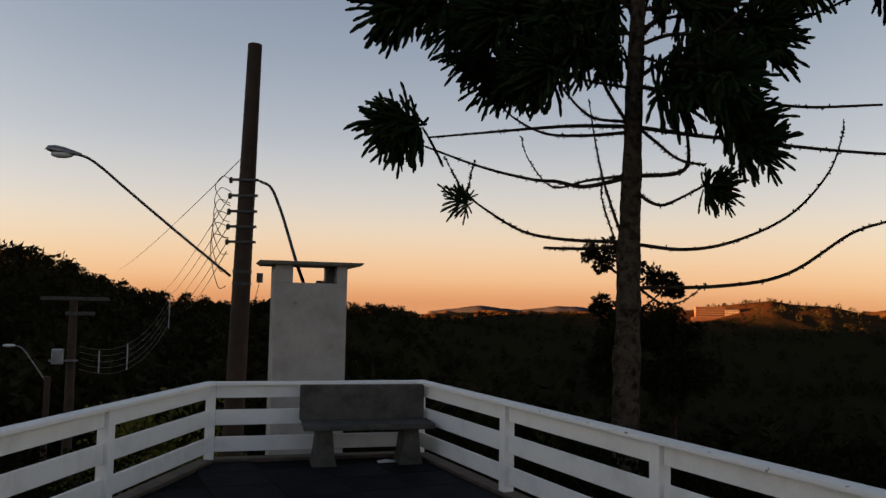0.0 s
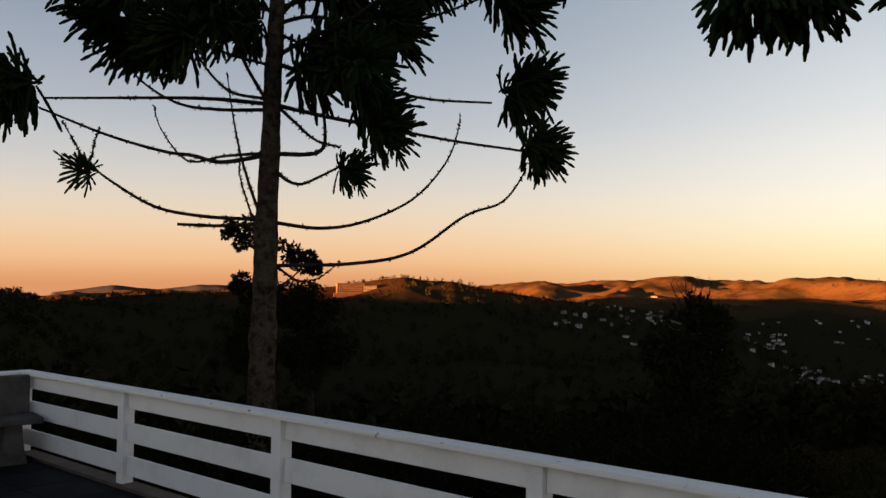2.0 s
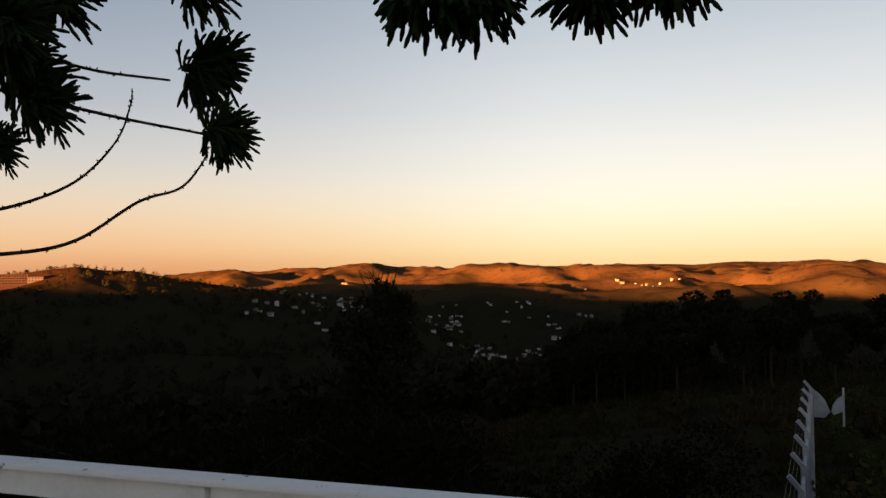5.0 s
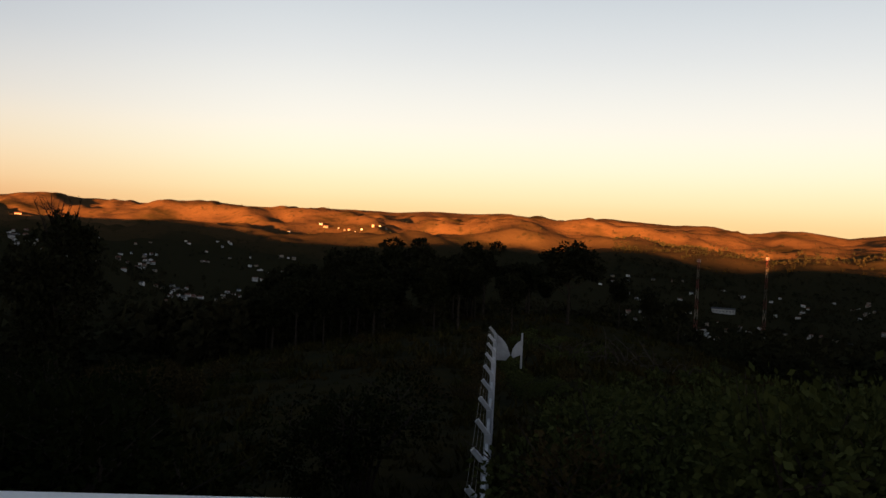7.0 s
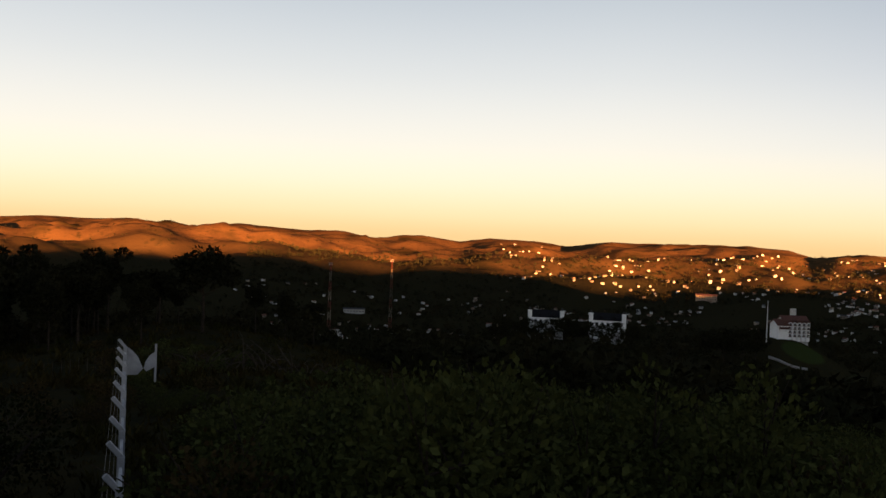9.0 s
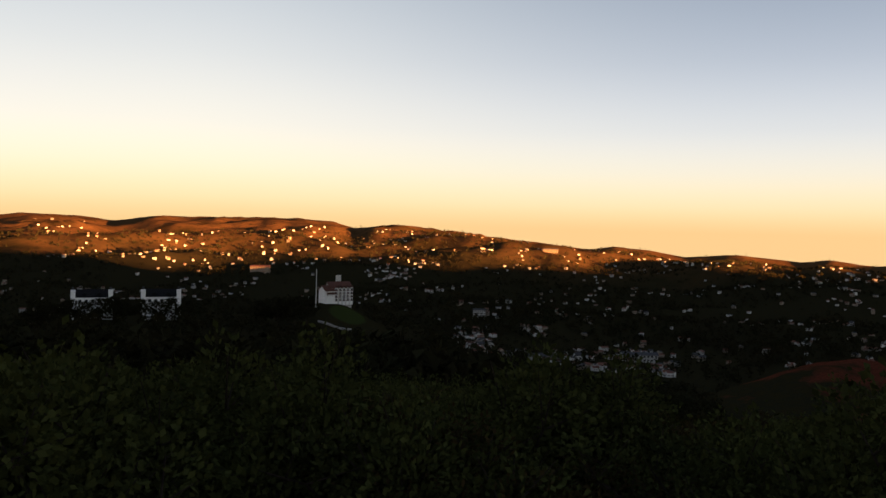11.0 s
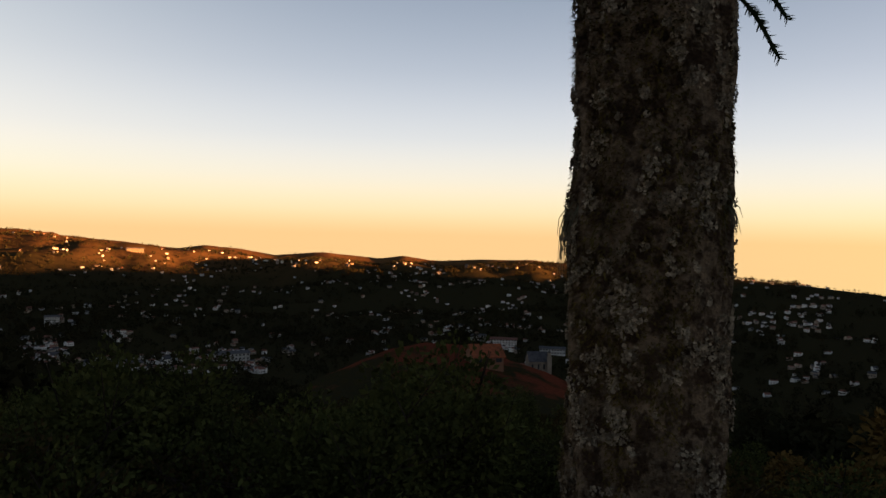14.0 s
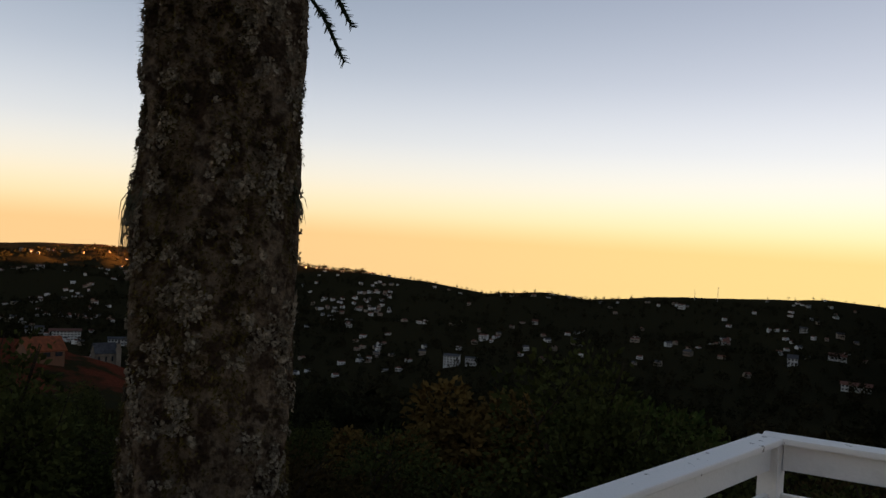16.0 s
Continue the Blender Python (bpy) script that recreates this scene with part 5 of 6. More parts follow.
def town_houses():
    kinds = [house("town_house", 10, 8, 4.5, 2.2, M_WALL_W, M_ROOF_R, "white house with a red clay-tile roof in the town", group="houses of the town"),
             house("town_house", 12, 8, 6.0, 2.0, M_WALL_W, M_ROOF_G, "two-storey white house with a grey roof in the town", group="houses of the town", storeys=2),
             house("town_house", 9, 9, 4.0, 2.6, M_WALL_C, M_ROOF_R, "cream house with a red clay-tile roof in the town", group="houses of the town"),
             house("town_house", 14, 9, 7.5, 1.4, M_WALL_W, M_ROOF_R, "broad white town building of two storeys", group="houses of the town", storeys=2, bays=4),
             house("town_house", 8, 11, 5.0, 3.0, M_WALL_W, M_ROOF_G, "white gabled house seen end-on in the town", group="houses of the town", bays=2),
             house("town_house", 11, 9, 5.5, 2.0, M_WALL_C, M_ROOF_G, "cream house with a grey roof in the town", group="houses of the town", bays=3)]
    zones = [(34, (-142, -126), (640, 900)), (14, (-64, -56.5), (2120, 2420)), (7, (-101.5, -98), (2900, 3200)), (34, (-58, -32), (950, 1900)), (26, (-99, -80), (800, 1300)), (60, (-122, -98), (1300, 2400)), (100, (-158, -120), (700, 2300)), (40, (-178, -150), (650, 2000)), (24, (-213, -178), (600, 1450))]
    rnd = random.Random(9)
    used = set()
    n = 0
    for count, (a0, a1), (r0, r1) in zones:
        k = 0
        while k < count:
            az = rnd.uniform(a0, a1)
            r = rnd.uniform(r0, r1)
            if rnd.random() > 0.15 + 0.85 * (noise.noise(Vector((az * 0.35, r * 0.006, 3))) > 0.0):
                continue
            i = rnd.randrange(6)
            s = rnd.uniform(0.4, 0.72)
            m = facing(az, r, rnd.choice((0, 0, 90, 0)) + rnd.uniform(-35, 35), 0.5)
            if i in used:
                ob = copy_thing(kinds[i], m)
            else:
                ob = kinds[i]
                ob.matrix_world = m
                used.add(i)
            ob.scale = (s, s, s * rnd.uniform(0.9, 1.25))
            k += 1
            n += 1
    # the rest of the town, too many to count
    V, F, MI = [], [], []
    zones = [(170, (-142, -125), (640, 940)), (90, (-168, -148), (740, 1100)), (50, (-181, -174), (800, 1300)), (130, (-58, -33), (900, 1800)), (120, (-100, -79), (800, 1600)), (330, (-124, -98), (1200, 2600)), (430, (-160, -120), (1000, 2500)), (260, (-180, -150), (700, 1900)), (110, (-213, -178), (650, 1480))]
    for count, (a0, a1), (r0, r1) in zones:
        k = 0
        while k < count:
            az = rnd.uniform(a0, a1)
            r = rnd.uniform(r0, r1)
            if rnd.random() > 0.07 + 0.93 * (noise.noise(Vector((az * 0.35, r * 0.006, 3))) > 0.06):
                continue
            k += 1
            m = facing(az, r, rnd.uniform(-50, 50))
            w, d, h, t = rnd.uniform(3, 7.5), rnd.uniform(3, 5.5), rnd.uniform(1.6, 3.4), rnd.uniform(0.6, 1.7)
            pr = [(-d / 2, -4), (d / 2, -4), (d / 2, h), (0, h + t), (-d / 2, h)]
            b = len(V)
            for x in (-w / 2, w / 2):
                for p in pr:
                    V.append(tuple(m @ Vector((x, *p))))
            mat = rnd.choice((0, 0, 1))
            rm = rnd.choice((2, 2, 3))
            F += [(b, b + 1, b + 2, b + 3, b + 4), (b + 9, b + 8, b + 7, b + 6, b + 5), (b + 4, b + 9, b + 5, b), (b + 1, b + 6, b + 7, b + 2), (b + 2, b + 7, b + 8, b + 3), (b + 3, b + 8, b + 9, b + 4)]
            MI += [mat, mat, mat, mat, rm, rm]
            # dark window bands
            for s in range(1 if h < 5 else 2):
                for q in range(3):
                    x = -w / 2 + w * (q + 0.5) / 3
                    z = h * (0.25 + 0.45 * s)
                    c = len(V)
                    for u, v in ((-0.7, 0), (0.7, 0), (0.7, 1.2), (-0.7, 1.2)):
                        V.append(tuple(m @ Vector((x + u * 0.7, -d / 2 - 0.08, z + v * 0.7))))
                    F.append((c, c + 1, c + 2, c + 3))
                    MI.append(4)
    me = bpy.data.meshes.new("distant_town")
    me.from_pydata(V, [], F)
    for mm in (M_WALL_W, M_WALL_C, M_ROOF_R, M_ROOF_G, M_GLASS):
        me.materials.append(mm)
    me.polygons.foreach_set("material_index", MI)
    tagged(new("distant_town", me), "crowd of small white and cream houses across the valley", "town", kind="stuff")


def build_hill_hotel():
    """The half-timbered hotel on its lawn."""
    r = 660
    H = empty("hill_hotel", facing(-117.6, r, 28, 1.5) @ Matrix.Scale(0.80, 4), "half-timbered white hotel with red gables on a grassy knoll", "hotel")
    part("wall", body(bmesh.new(), 24, 14, 15, 5.0, 14), M_WALL_W, H)
    part("roof", gable(bmesh.new(), 24, 14, 15, 5.0, 1.0, 0.4), M_ROOF_R, H)
    part("end_wing", body(bmesh.new(), 10, 16, 12, 4.5, 14), M_BRIGHT, H, "white gabled end wing").location = (-14, -2, 0)
    part("end_roof", gable(bmesh.new(), 10.5, 16, 12, 4.5, 1.0, 0.4), M_ROOF_R, H).location = (-14, -2, 0)
    for i in range(5):
        x = -7 + 4.4 * i
        bay = part("balcony_bay", boxmesh(x - 1.5, x + 1.5, -9.4, -7.0, -3, 14.5, 0.1), M_BRIGHT, H)
        for s in range(4):
            z = 1.0 + 3.4 * s
            part("rail", boxmesh(x - 1.5, x + 1.5, -9.56, -9.44, z, z + 1.0), M_TIMBER, bay)
            part("window", boxmesh(x - 1.0, x + 1.0, -9.52, -9.42, z + 1.1, z + 2.6), M_GLASS, bay)
        bm = gable(bmesh.new(), 3.4, 3.4, 14.5, 2.6, 0.4, 0.2)
        bmesh.ops.rotate(bm, verts=bm.verts[:], cent=(0, 0, 0), matrix=Matrix.Rotation(radians(90), 3, "Z"))
        bmesh.ops.translate(bm, verts=bm.verts[:], vec=(x, -8.2, 0))
        part("dormer", bm, M_ROOF_R, H)
    for i in range(4):
        part("timber", boxmesh(-18.6 + i * 2.9, -18.3 + i * 2.9, -12.12, -11.98, 7, 14), M_TIMBER, H)
    part("timber", boxmesh(-19, -9, -12.14, -12.0, 8.2, 10.4), M_TIMBER, H)
    sgn = part("sign_board", boxmesh(-3, 3, -0.2, 0.2, 20.6, 27, 0.05), M_WALL_W, H, "white sign board on the roof")
    for x in (-2, 2):
        part("strut", boxmesh(x - 0.12, x + 0.12, -0.1, 0.1, 17, 20.6), M_TIMBER, sgn)
    # the pale drive under the lawn
    P = [polar(-118.6 + 0.30 * i, 612 - 3 * math.sin(i * 0.5)) for i in range(9)]
    bm = bmesh.new()
    prev = None
    for p in P:
        z = ground_z(p.x, p.y)
        u = (p / p.length) * 1.6
        q = [bm.verts.new((p.x - u.x, p.y - u.y, z + 0.5)), bm.verts.new((p.x + u.x, p.y + u.y, z + 1.0)), bm.verts.new((p.x + u.x, p.y + u.y, z - 1.0)), bm.verts.new((p.x - u.x, p.y - u.y, z - 1.0))]
        if prev:
            for i in range(4):
                j = (i + 1) % 4
                bm.faces.new((prev[i], prev[j], q[j], q[i]))
        prev = q
    tagged(part("road", bm, M_CAP), "pale curved drive below the hotel lawn", "road", kind="structure")


def build_twins():
    A = empty("gabled_house", facing(-101.3, 640, 0), "wide white house with two chimney towers and steep roof", "house", "twin gabled houses")
    part("wall", body(bmesh.new(), 24, 12, 5, 1.0, 14), M_BRIGHT, A)
    part("roof", gable(bmesh.new(), 22, 12, 5.5, 5.0, 0.2, 0.4), M_ROOF_D, A)
    for x in (-12.6, 12.6):
        t = part("chimney_tower", boxmesh(x - 1.6, x + 1.6, -7.2, -4, -14, 11, 0.15), M_BRIGHT, A)
        part("pot", boxmesh(x - 0.7, x + 0.7, -6.2, -5, 11, 13, 0.1), M_ROOF_G, t)
    for i in range(5):
        part("window", boxmesh(-9 + i * 4.2, -7 + i * 4.2, -6.12, -5.9, 1.5, 3.8), M_GLASS, A)
    for i in range(2):
        bm = gable(bmesh.new(), 5, 5, 6, 3.0, 0.3, 0.25)
        bmesh.ops.rotate(bm, verts=bm.verts[:], cent=(0, 0, 0), matrix=Matrix.Rotation(radians(90), 3, "Z"))
        bmesh.ops.translate(bm, verts=bm.verts[:], vec=(-5 + 10 * i, -3.5, 0))
        part("dormer", bm, M_ROOF_D, A)
    for ob in [A, copy_thing(A, facing(-105.6, 640, 0))]:
        p = ob.matrix_basis.translation
        ob.location.z = EYE_Z + 640 * math.tan(radians(-5.62))


def build_mast(az, r, top_el, label):
    p = polar(az, r)
    g = ground_z(p.x, p.y)
    top = EYE_Z + r * math.tan(radians(top_el))
    M = empty("radio_mast", Matrix.Translation((p.x, p.y, g)), label, "radio mast", "radio masts over the town")
    Hh = top - g
    n = 9
    for i in range(n):
        z0, z1 = Hh * i / n, Hh * (i + 1) / n
        w0, w1 = 1.9 - 1.2 * i / n, 1.9 - 1.2 * (i + 1) / n
        bm = bmesh.new()
        for sx, sy in ((1, 1), (1, -1), (-1, -1), (-1, 1)):
            tube(bm, [(sx * w0, sy * w0, z0), (sx * w1, sy * w1, z1)], 0.11, 5)
        for (ax, ay), (bx, by) in (((1, 1), (1, -1)), ((1, -1), (-1, -1)), ((-1, -1), (-1, 1)), ((-1, 1), (1, 1))):
            tube(bm, [(ax * w0, ay * w0, z0), (bx * w1, by * w1, z1)], 0.10, 4)
            tube(bm, [(bx * w0, by * w0, z0), (ax * w1, ay * w1, z1)], 0.10, 4)
        part("lattice_section", bm, M_MAST_R if i % 2 == 0 else M_WALL_C, M)
    for k in range(3):
        a = k * 2.1
        part("panel_antenna", boxmesh(math.cos(a) * 1.6 - 0.3, math.cos(a) * 1.6 + 0.3, math.sin(a) * 1.6 - 0.2, math.sin(a) * 1.6 + 0.2, Hh - 3.5, Hh - 0.5, 0.05), M_WALL_W, M)
    return M


def build_thin_mast(az, r, top_el, base_h=0):
    p = polar(az, r)
    g = ground_z(p.x, p.y)
    top = EYE_Z + r * math.tan(radians(top_el))
    M = empty("antenna_pole", Matrix.Translation((p.x, p.y, g)), "slim pale antenna pole on the hillside", "antenna", "slim antenna poles")
    h = max(8, top - g)
    part("pole", tube(bmesh.new(), [(0, 0, 0), (0, 0, h * 0.5), (0, 0, h)], [0.5, 0.4, 0.22], 8), M_WALL_W, M)
    part("arm", boxmesh(-0.9, 0.9, -0.15, 0.15, h - 2, h - 1.5, 0.03), M_METAL, M)
    return M


def block(az, el, r0, r1, w, d, h, roof, wm, rm, label, storeys, bays, turn=0, category="building", dz=0.3):
    r = site(az, el, r0, r1)
    return house("town_building", w, d, h, roof, wm, rm, label, category, "", storeys, bays, m=facing(az, r, turn, dz))


def hilltop_hotel():
    """A long lit hotel of four open balcony floors on the hilltop."""
    r = 1210
    H = empty("hilltop_hotel", facing(-18.45, r, 10, z=EYE_Z + r * math.tan(radians(-0.5))), "long orange-lit hotel with four balcony floors on a hilltop", "hotel")
    part("wall", boxmesh(-20, 20, -4, 8, -14, 13, 0.1), M_BRICKW, H)
    part("roof", boxmesh(-20.6, 20.6, -6.6, 8.6, 13, 13.8, 0.1), M_ROOF_R, H)
    for s in range(4):
        f = part("balcony", boxmesh(-20.2, 20.2, -6.2, -4, 3.2 * s - 0.3, 3.2 * s, 0.03), M_WALL_C, H)
        part("parapet", boxmesh(-20.2, 20.2, -6.2, -6.0, 3.2 * s, 3.2 * s + 1.0, 0.03), M_BRICKW, f)
        for i in range(12):
            x = -18.4 + 3.35 * i
            part("window", boxmesh(x - 1.2, x + 1.2, -4.1, -3.9, 3.2 * s + 0.1, 3.2 * s + 2.4), M_GLASS, H)
    for i in range(13):
        x = -20 + 40 * i / 12
        part("divider", boxmesh(x - 0.2, x + 0.2, -6.1, -4, 0, 13), M_BRICKW, H)
    part("terrace_base", boxmesh(-26, 14, -12, -4, -14, -1.2, 0.1), M_BRICKW, H)


def build_singles():
    hilltop_hotel()
    house("hotel_annex", 19, 12, 7, 1.2, M_WALL_C, M_ROOF_G, "low white annex with a grey roof beside the hilltop hotel", "building", "", 2, 5, m=facing(-19.85, 1215, 12, z=EYE_Z + 1215 * math.tan(radians(-0.36))))
    block(-39.9, -0.75, 1300, 3200, 18, 10, 5, 2.0, M_WALL_C, M_ROOF_R, "pale villa on a sunlit ridge", 2, 5)
    block(-59.6, -0.8, 2000, 3300, 13, 9, 5, 2.0, M_WALL_C, M_ROOF_R, "large sunlit white building on the far slope", 2, 8)
    block(-87.6, -3.6, 700, 1300, 34, 10, 6, 1.5, M_WALL_W, M_ROOF_G, "long low white hall in the town", 1, 7)
    block(-112.2, -3.4, 900, 1800, 40, 16, 9, 2.5, M_WALL_C, M_ROOF_R, "broad sunlit block among the houses", 2, 8)
    block(-132.8, -1.6, 1800, 2700, 40, 14, 8, 2.0, M_WALL_C, M_ROOF_G, "large white building on the sunlit crest", 3, 12)
    block(-139.1, -9.0, 560, 1000, 34, 12, 7, 2.0, M_WALL_W, M_ROOF_G, "long grey-roofed hall at the edge of town", 2, 9, 15)
    block(-127.8, -6.5, 600, 1300, 16, 10, 11, 1.6, M_WALL_W, M_ROOF_G, "white four-storey block in the valley town", 4, 6)
    block(-158.4, -7.9, 600, 1300, 27, 10, 9, 1.6, M_WALL_W, M_ROOF_R, "white four-storey apartment block in the valley", 4, 9)
    block(-161.9, -8.2, 600, 1300, 26, 10, 6, 1.5, M_WALL_W, M_ROOF_G, "long white terrace building in the valley", 2, 9)
    block(-156.9, -9.1, 240, 330, 9.5, 9, 2.6, 3.0, M_BRICKW, M_ROOF_O, "house with an orange tiled roof beside the red earth", 1, 3, 20, "house")
    block(-184.6, -8.9, 500, 1000, 13, 9, 8.5, 1.2, M_WALL_W, M_ROOF_G, "pale four-storey building above the valley road", 4, 5, -10)
    block(-186.0, -8.8, 500, 1000, 9, 8, 6, 0.6, M_WALL_W, M_ROOF_G, "white flat-topped building on the slope", 2, 4, -10)
    block(-207.6, -6.8, 500, 1000, 8, 7, 5.5, 2.6, M_WALL_W, M_ROOF_G, "steep-roofed white chalet on the opposite slope", 2, 3, 0, "house")
    block(-211.4, -8.0, 450, 1000, 20, 8, 5, 1.5, M_WALL_W, M_ROOF_R, "long white house with an arcade on the slope", 2, 8)
    block(-210.2, -6.4, 500, 1100, 14, 10, 7, 2.5, M_WALL_W, M_ROOF_R, "white house with a red roof on the slope", 2, 4, 10, "house")
    # church with a tower on the red hill's shoulder
    r = site(-161.3, -9.9, 230, 420)
    C = empty("church", facing(-160.7, r, 15, 1.4) @ Matrix.Scale(0.8, 4), "small pale stone church with a slender bell tower", "church")
    part("nave", body(bmesh.new(), 8, 7, 4.5, 3.5, 3), M_WALL_C, C)
    part("roof", gable(bmesh.new(), 8, 7, 4.5, 3.5, 0.3, 0.2), M_ROOF_G, C)
    t = part("tower", boxmesh(3.6, 5.4, -4.6, -2.8, -3, 6.4, 0.1), M_WALL_C, C, "pale bell tower")
    part("belfry", boxmesh(3.85, 5.15, -4.35, -3.05, 6.4, 8.2, 0.1), M_WALL_C, t)
    part("spire", tube(bmesh.new(), [(4.5, -3.7, 8.2), (4.5, -3.7, 9.6)], [0.7, 0.05], 4), M_ROOF_G, t)
    for x in (-2.6, 0, 2.4):
        part("window", boxmesh(x - 0.35, x + 0.35, -3.62, -3.4, 1.2, 3.2), M_GLASS, C)


town_houses()
build_singles()
build_hill_hotel()
build_twins()
build_mast(-85.83, 850, -1.82, "red and white lattice radio mast over the town")
build_mast(-90.18, 850, -1.46, "red and white lattice radio mast over the town")
build_thin_mast(-116.05, 640, -3.2)
build_thin_mast(-157.6, 1900, -2.35)
build_thin_mast(-202.7, 1450, -2.05)
build_thin_mast(-201.2, 1450, -2.35)

# ---- wires, the second pole and the small things by the street ----
def wire(name, a, b, sag, r, parent, n=14, mat=None):
    a, b = Vector(a), Vector(b)
    pts = [a.lerp(b, i / n) + Vector((0, 0, -sag * 4 * (i / n) * (1 - i / n))) for i in range(n + 1)]
    return part(name, tube(bmesh.new(), pts, r, 5), mat or M_CABLE, parent)


def build_second_pole():
    r = 31.0
    p = polar(24.8, r)
    g = ground_z(p.x, p.y)
    zt = EYE_Z + r * math.tan(radians(-0.1))
    P = empty("transformer_pole", Matrix.Translation((p.x, p.y, g)) @ Matrix.Rotation(radians(24.8), 4, "Z"), "distant utility pole with crossarm and grey transformer", "utility pole")
    part("shaft", tube(bmesh.new(), [(0, 0, -1), (0, 0, (zt - g) * .5), (0, 0, zt - g)], [.19, .16, .13], 12), M_POLE, P)
    part("crossarm", boxmesh(-1.05, 1.15, -.2, -.1, zt - g - .1, zt - g + .02, .01), M_DARKMETAL, P)
    part("crossarm", boxmesh(-.25, .7, -.2, -.1, zt - g - .62, zt - g - .5, .01), M_DARKMETAL, P)
    tz = EYE_Z + r * math.tan(radians(-4.35)) - g
    tr = part("transformer", boxmesh(-.62, -.24, -.45, -.12, tz, tz + .52, .04), M_CONC, P, "pale grey transformer tank")
    for i in range(5):
        part("fin", boxmesh(-.60 + i * .08, -.575 + i * .08, -.53, -.45, tz + .06, tz + .46), M_CONC, tr)
    part("bracket", boxmesh(-.7, .22, -.3, -.16, tz + .08, tz + .14, .01), M_METAL, P)
    return p, zt


def build_spans():
    p2, zt = build_second_pole()
    W = empty("power_lines", Matrix.Identity(4), "thin dark power lines strung from the pole", "power line")
    far = polar(18.6, 60, EYE_Z + 60 * math.tan(radians(0.1)))
    for i, z in enumerate((3.45, 3.18, 2.92, 2.66, 2.5)):
        c, r = pole_at(z)
        a = c + Vector((-r - 0.12, -0.08, 0))
        wire("wire", a, far + Vector((i * 0.45 - 0.9, 0, 0.3 - i * 0.28)), 0.25, 0.008, W)
    c, r = pole_at(4.1)
    wire("wire", c + Vector((-r, 0, 0.0)), polar(22.2, 60, EYE_Z + 60 * math.tan(radians(1.8))), 0.2, 0.008, W)
    # looped leads beside the pole
    for k in range(6):
        z = 3.72 - 0.2 * k
        c, r = pole_at(z)
        a = c + Vector((-r - 0.1, -0.12, 0))
        L = 0.25 + 0.06 * k
        part("lead", tube(bmesh.new(), smooth_path([a, a + Vector((-0.14 - 0.02 * k, -0.05, 0.05)), a + Vector((-0.25, -0.08, -L * 0.6)), a + Vector((-0.12, -0.05, -L * 1.5)), a + Vector((0.0, 0, -L * 1.2 - 0.15))], 5), 0.007, 5), M_CABLE, W)
    # the thick lead down into the shaft
    c, r = pole_at(3.74)
    end = Vector((-1.88, 10.7, 1.93))
    a = c + Vector((r, -0.05, 0))
    lead = [(-3.17, 13.5, 3.71), (-2.91, 13.2, 3.56), (-2.64, 12.7, 3.15), (-2.36, 12.0, 2.68), (-2.08, 11.2, 2.24), end]
    part("service_cable", tube(bmesh.new(), smooth_path(lead, 6), 0.024, 8), M_CABLE, W, "thick twisted black service cable")
    # small box hanging from the pole
    c, r = pole_at(2.05)
    part("meter", boxmesh(c.x + r + 0.12, c.x + r + 0.21, c.y - 0.1, c.y, 1.98, 2.14, 0.008), M_DARKMETAL, W)
    wire("drop", (c.x + r + 0.16, c.y - 0.05, 1.98), (c.x + r + 0.02, c.y - 0.1, 1.45), 0.06, 0.006, W)
    # the lower span with its white spacers
    S = empty("spaced_span", Matrix.Identity(4), "sagging bundle of thin wires with pale spacers", "power line")
    n0 = polar(24.3, 31, EYE_Z + 31 * math.tan(radians(-4.0)))
    n1 = polar(18.8, 56, EYE_Z + 56 * math.tan(radians(-0.6)))
    for i in range(5):
        dz = 0.2 * i - 0.4
        wire("wire", n0 + Vector((0, 0, dz)), n1 + Vector((0, 0, dz * 2.2)), 1.3, 0.006, S, mat=M_DARKMETAL)
    for t, h in ((0.13, 0.42), (0.38, 0.62), (0.97, 1.2)):
        q = n0.lerp(n1, t) + Vector((0, 0, -1.3 * 4 * t * (1 - t)))
        part("spacer", tube(bmesh.new(), [q + Vector((0, 0, -h)), q + Vector((0, 0, h))], 0.022, 6), M_CONC, S)
    # the low lamp further down the street
    q = polar(28.2, 26)
    g = ground_z(q.x, q.y)
    z1 = EYE_Z + 26 * math.tan(radians(-3.2))
    L = empty("street_lamp", Matrix.Translation((q.x, q.y, g)) @ Matrix.Rotation(radians(28), 4, "Z"), "small unlit street lamp down the street", "street lamp")
    part("pole", tube(bmesh.new(), [(0.95, 0, -.5), (0.95, 0, z1 - g - 0.9)], 0.09, 10), M_POLE, L)
    part("arm", tube(bmesh.new(), smooth_path([(0.95, 0, z1 - g - 1.1), (0.55, 0, z1 - g - .5), (0.25, 0, z1 - g - .08), (0, 0, z1 - g)], 5), .025, 6), M_METAL, L)
    bm = bmesh.new()
    bmesh.ops.create_uvsphere(bm, u_segments=12, v_segments=6, radius=1)
    for v in bm.verts:
        v.co = Vector((v.co.x * .17 - .08, v.co.y * .08, v.co.z * .05 + z1 - g))
    part("lamp_head", bm, M_LENS, L, "pale lamp head", smooth=True)


build_spans()


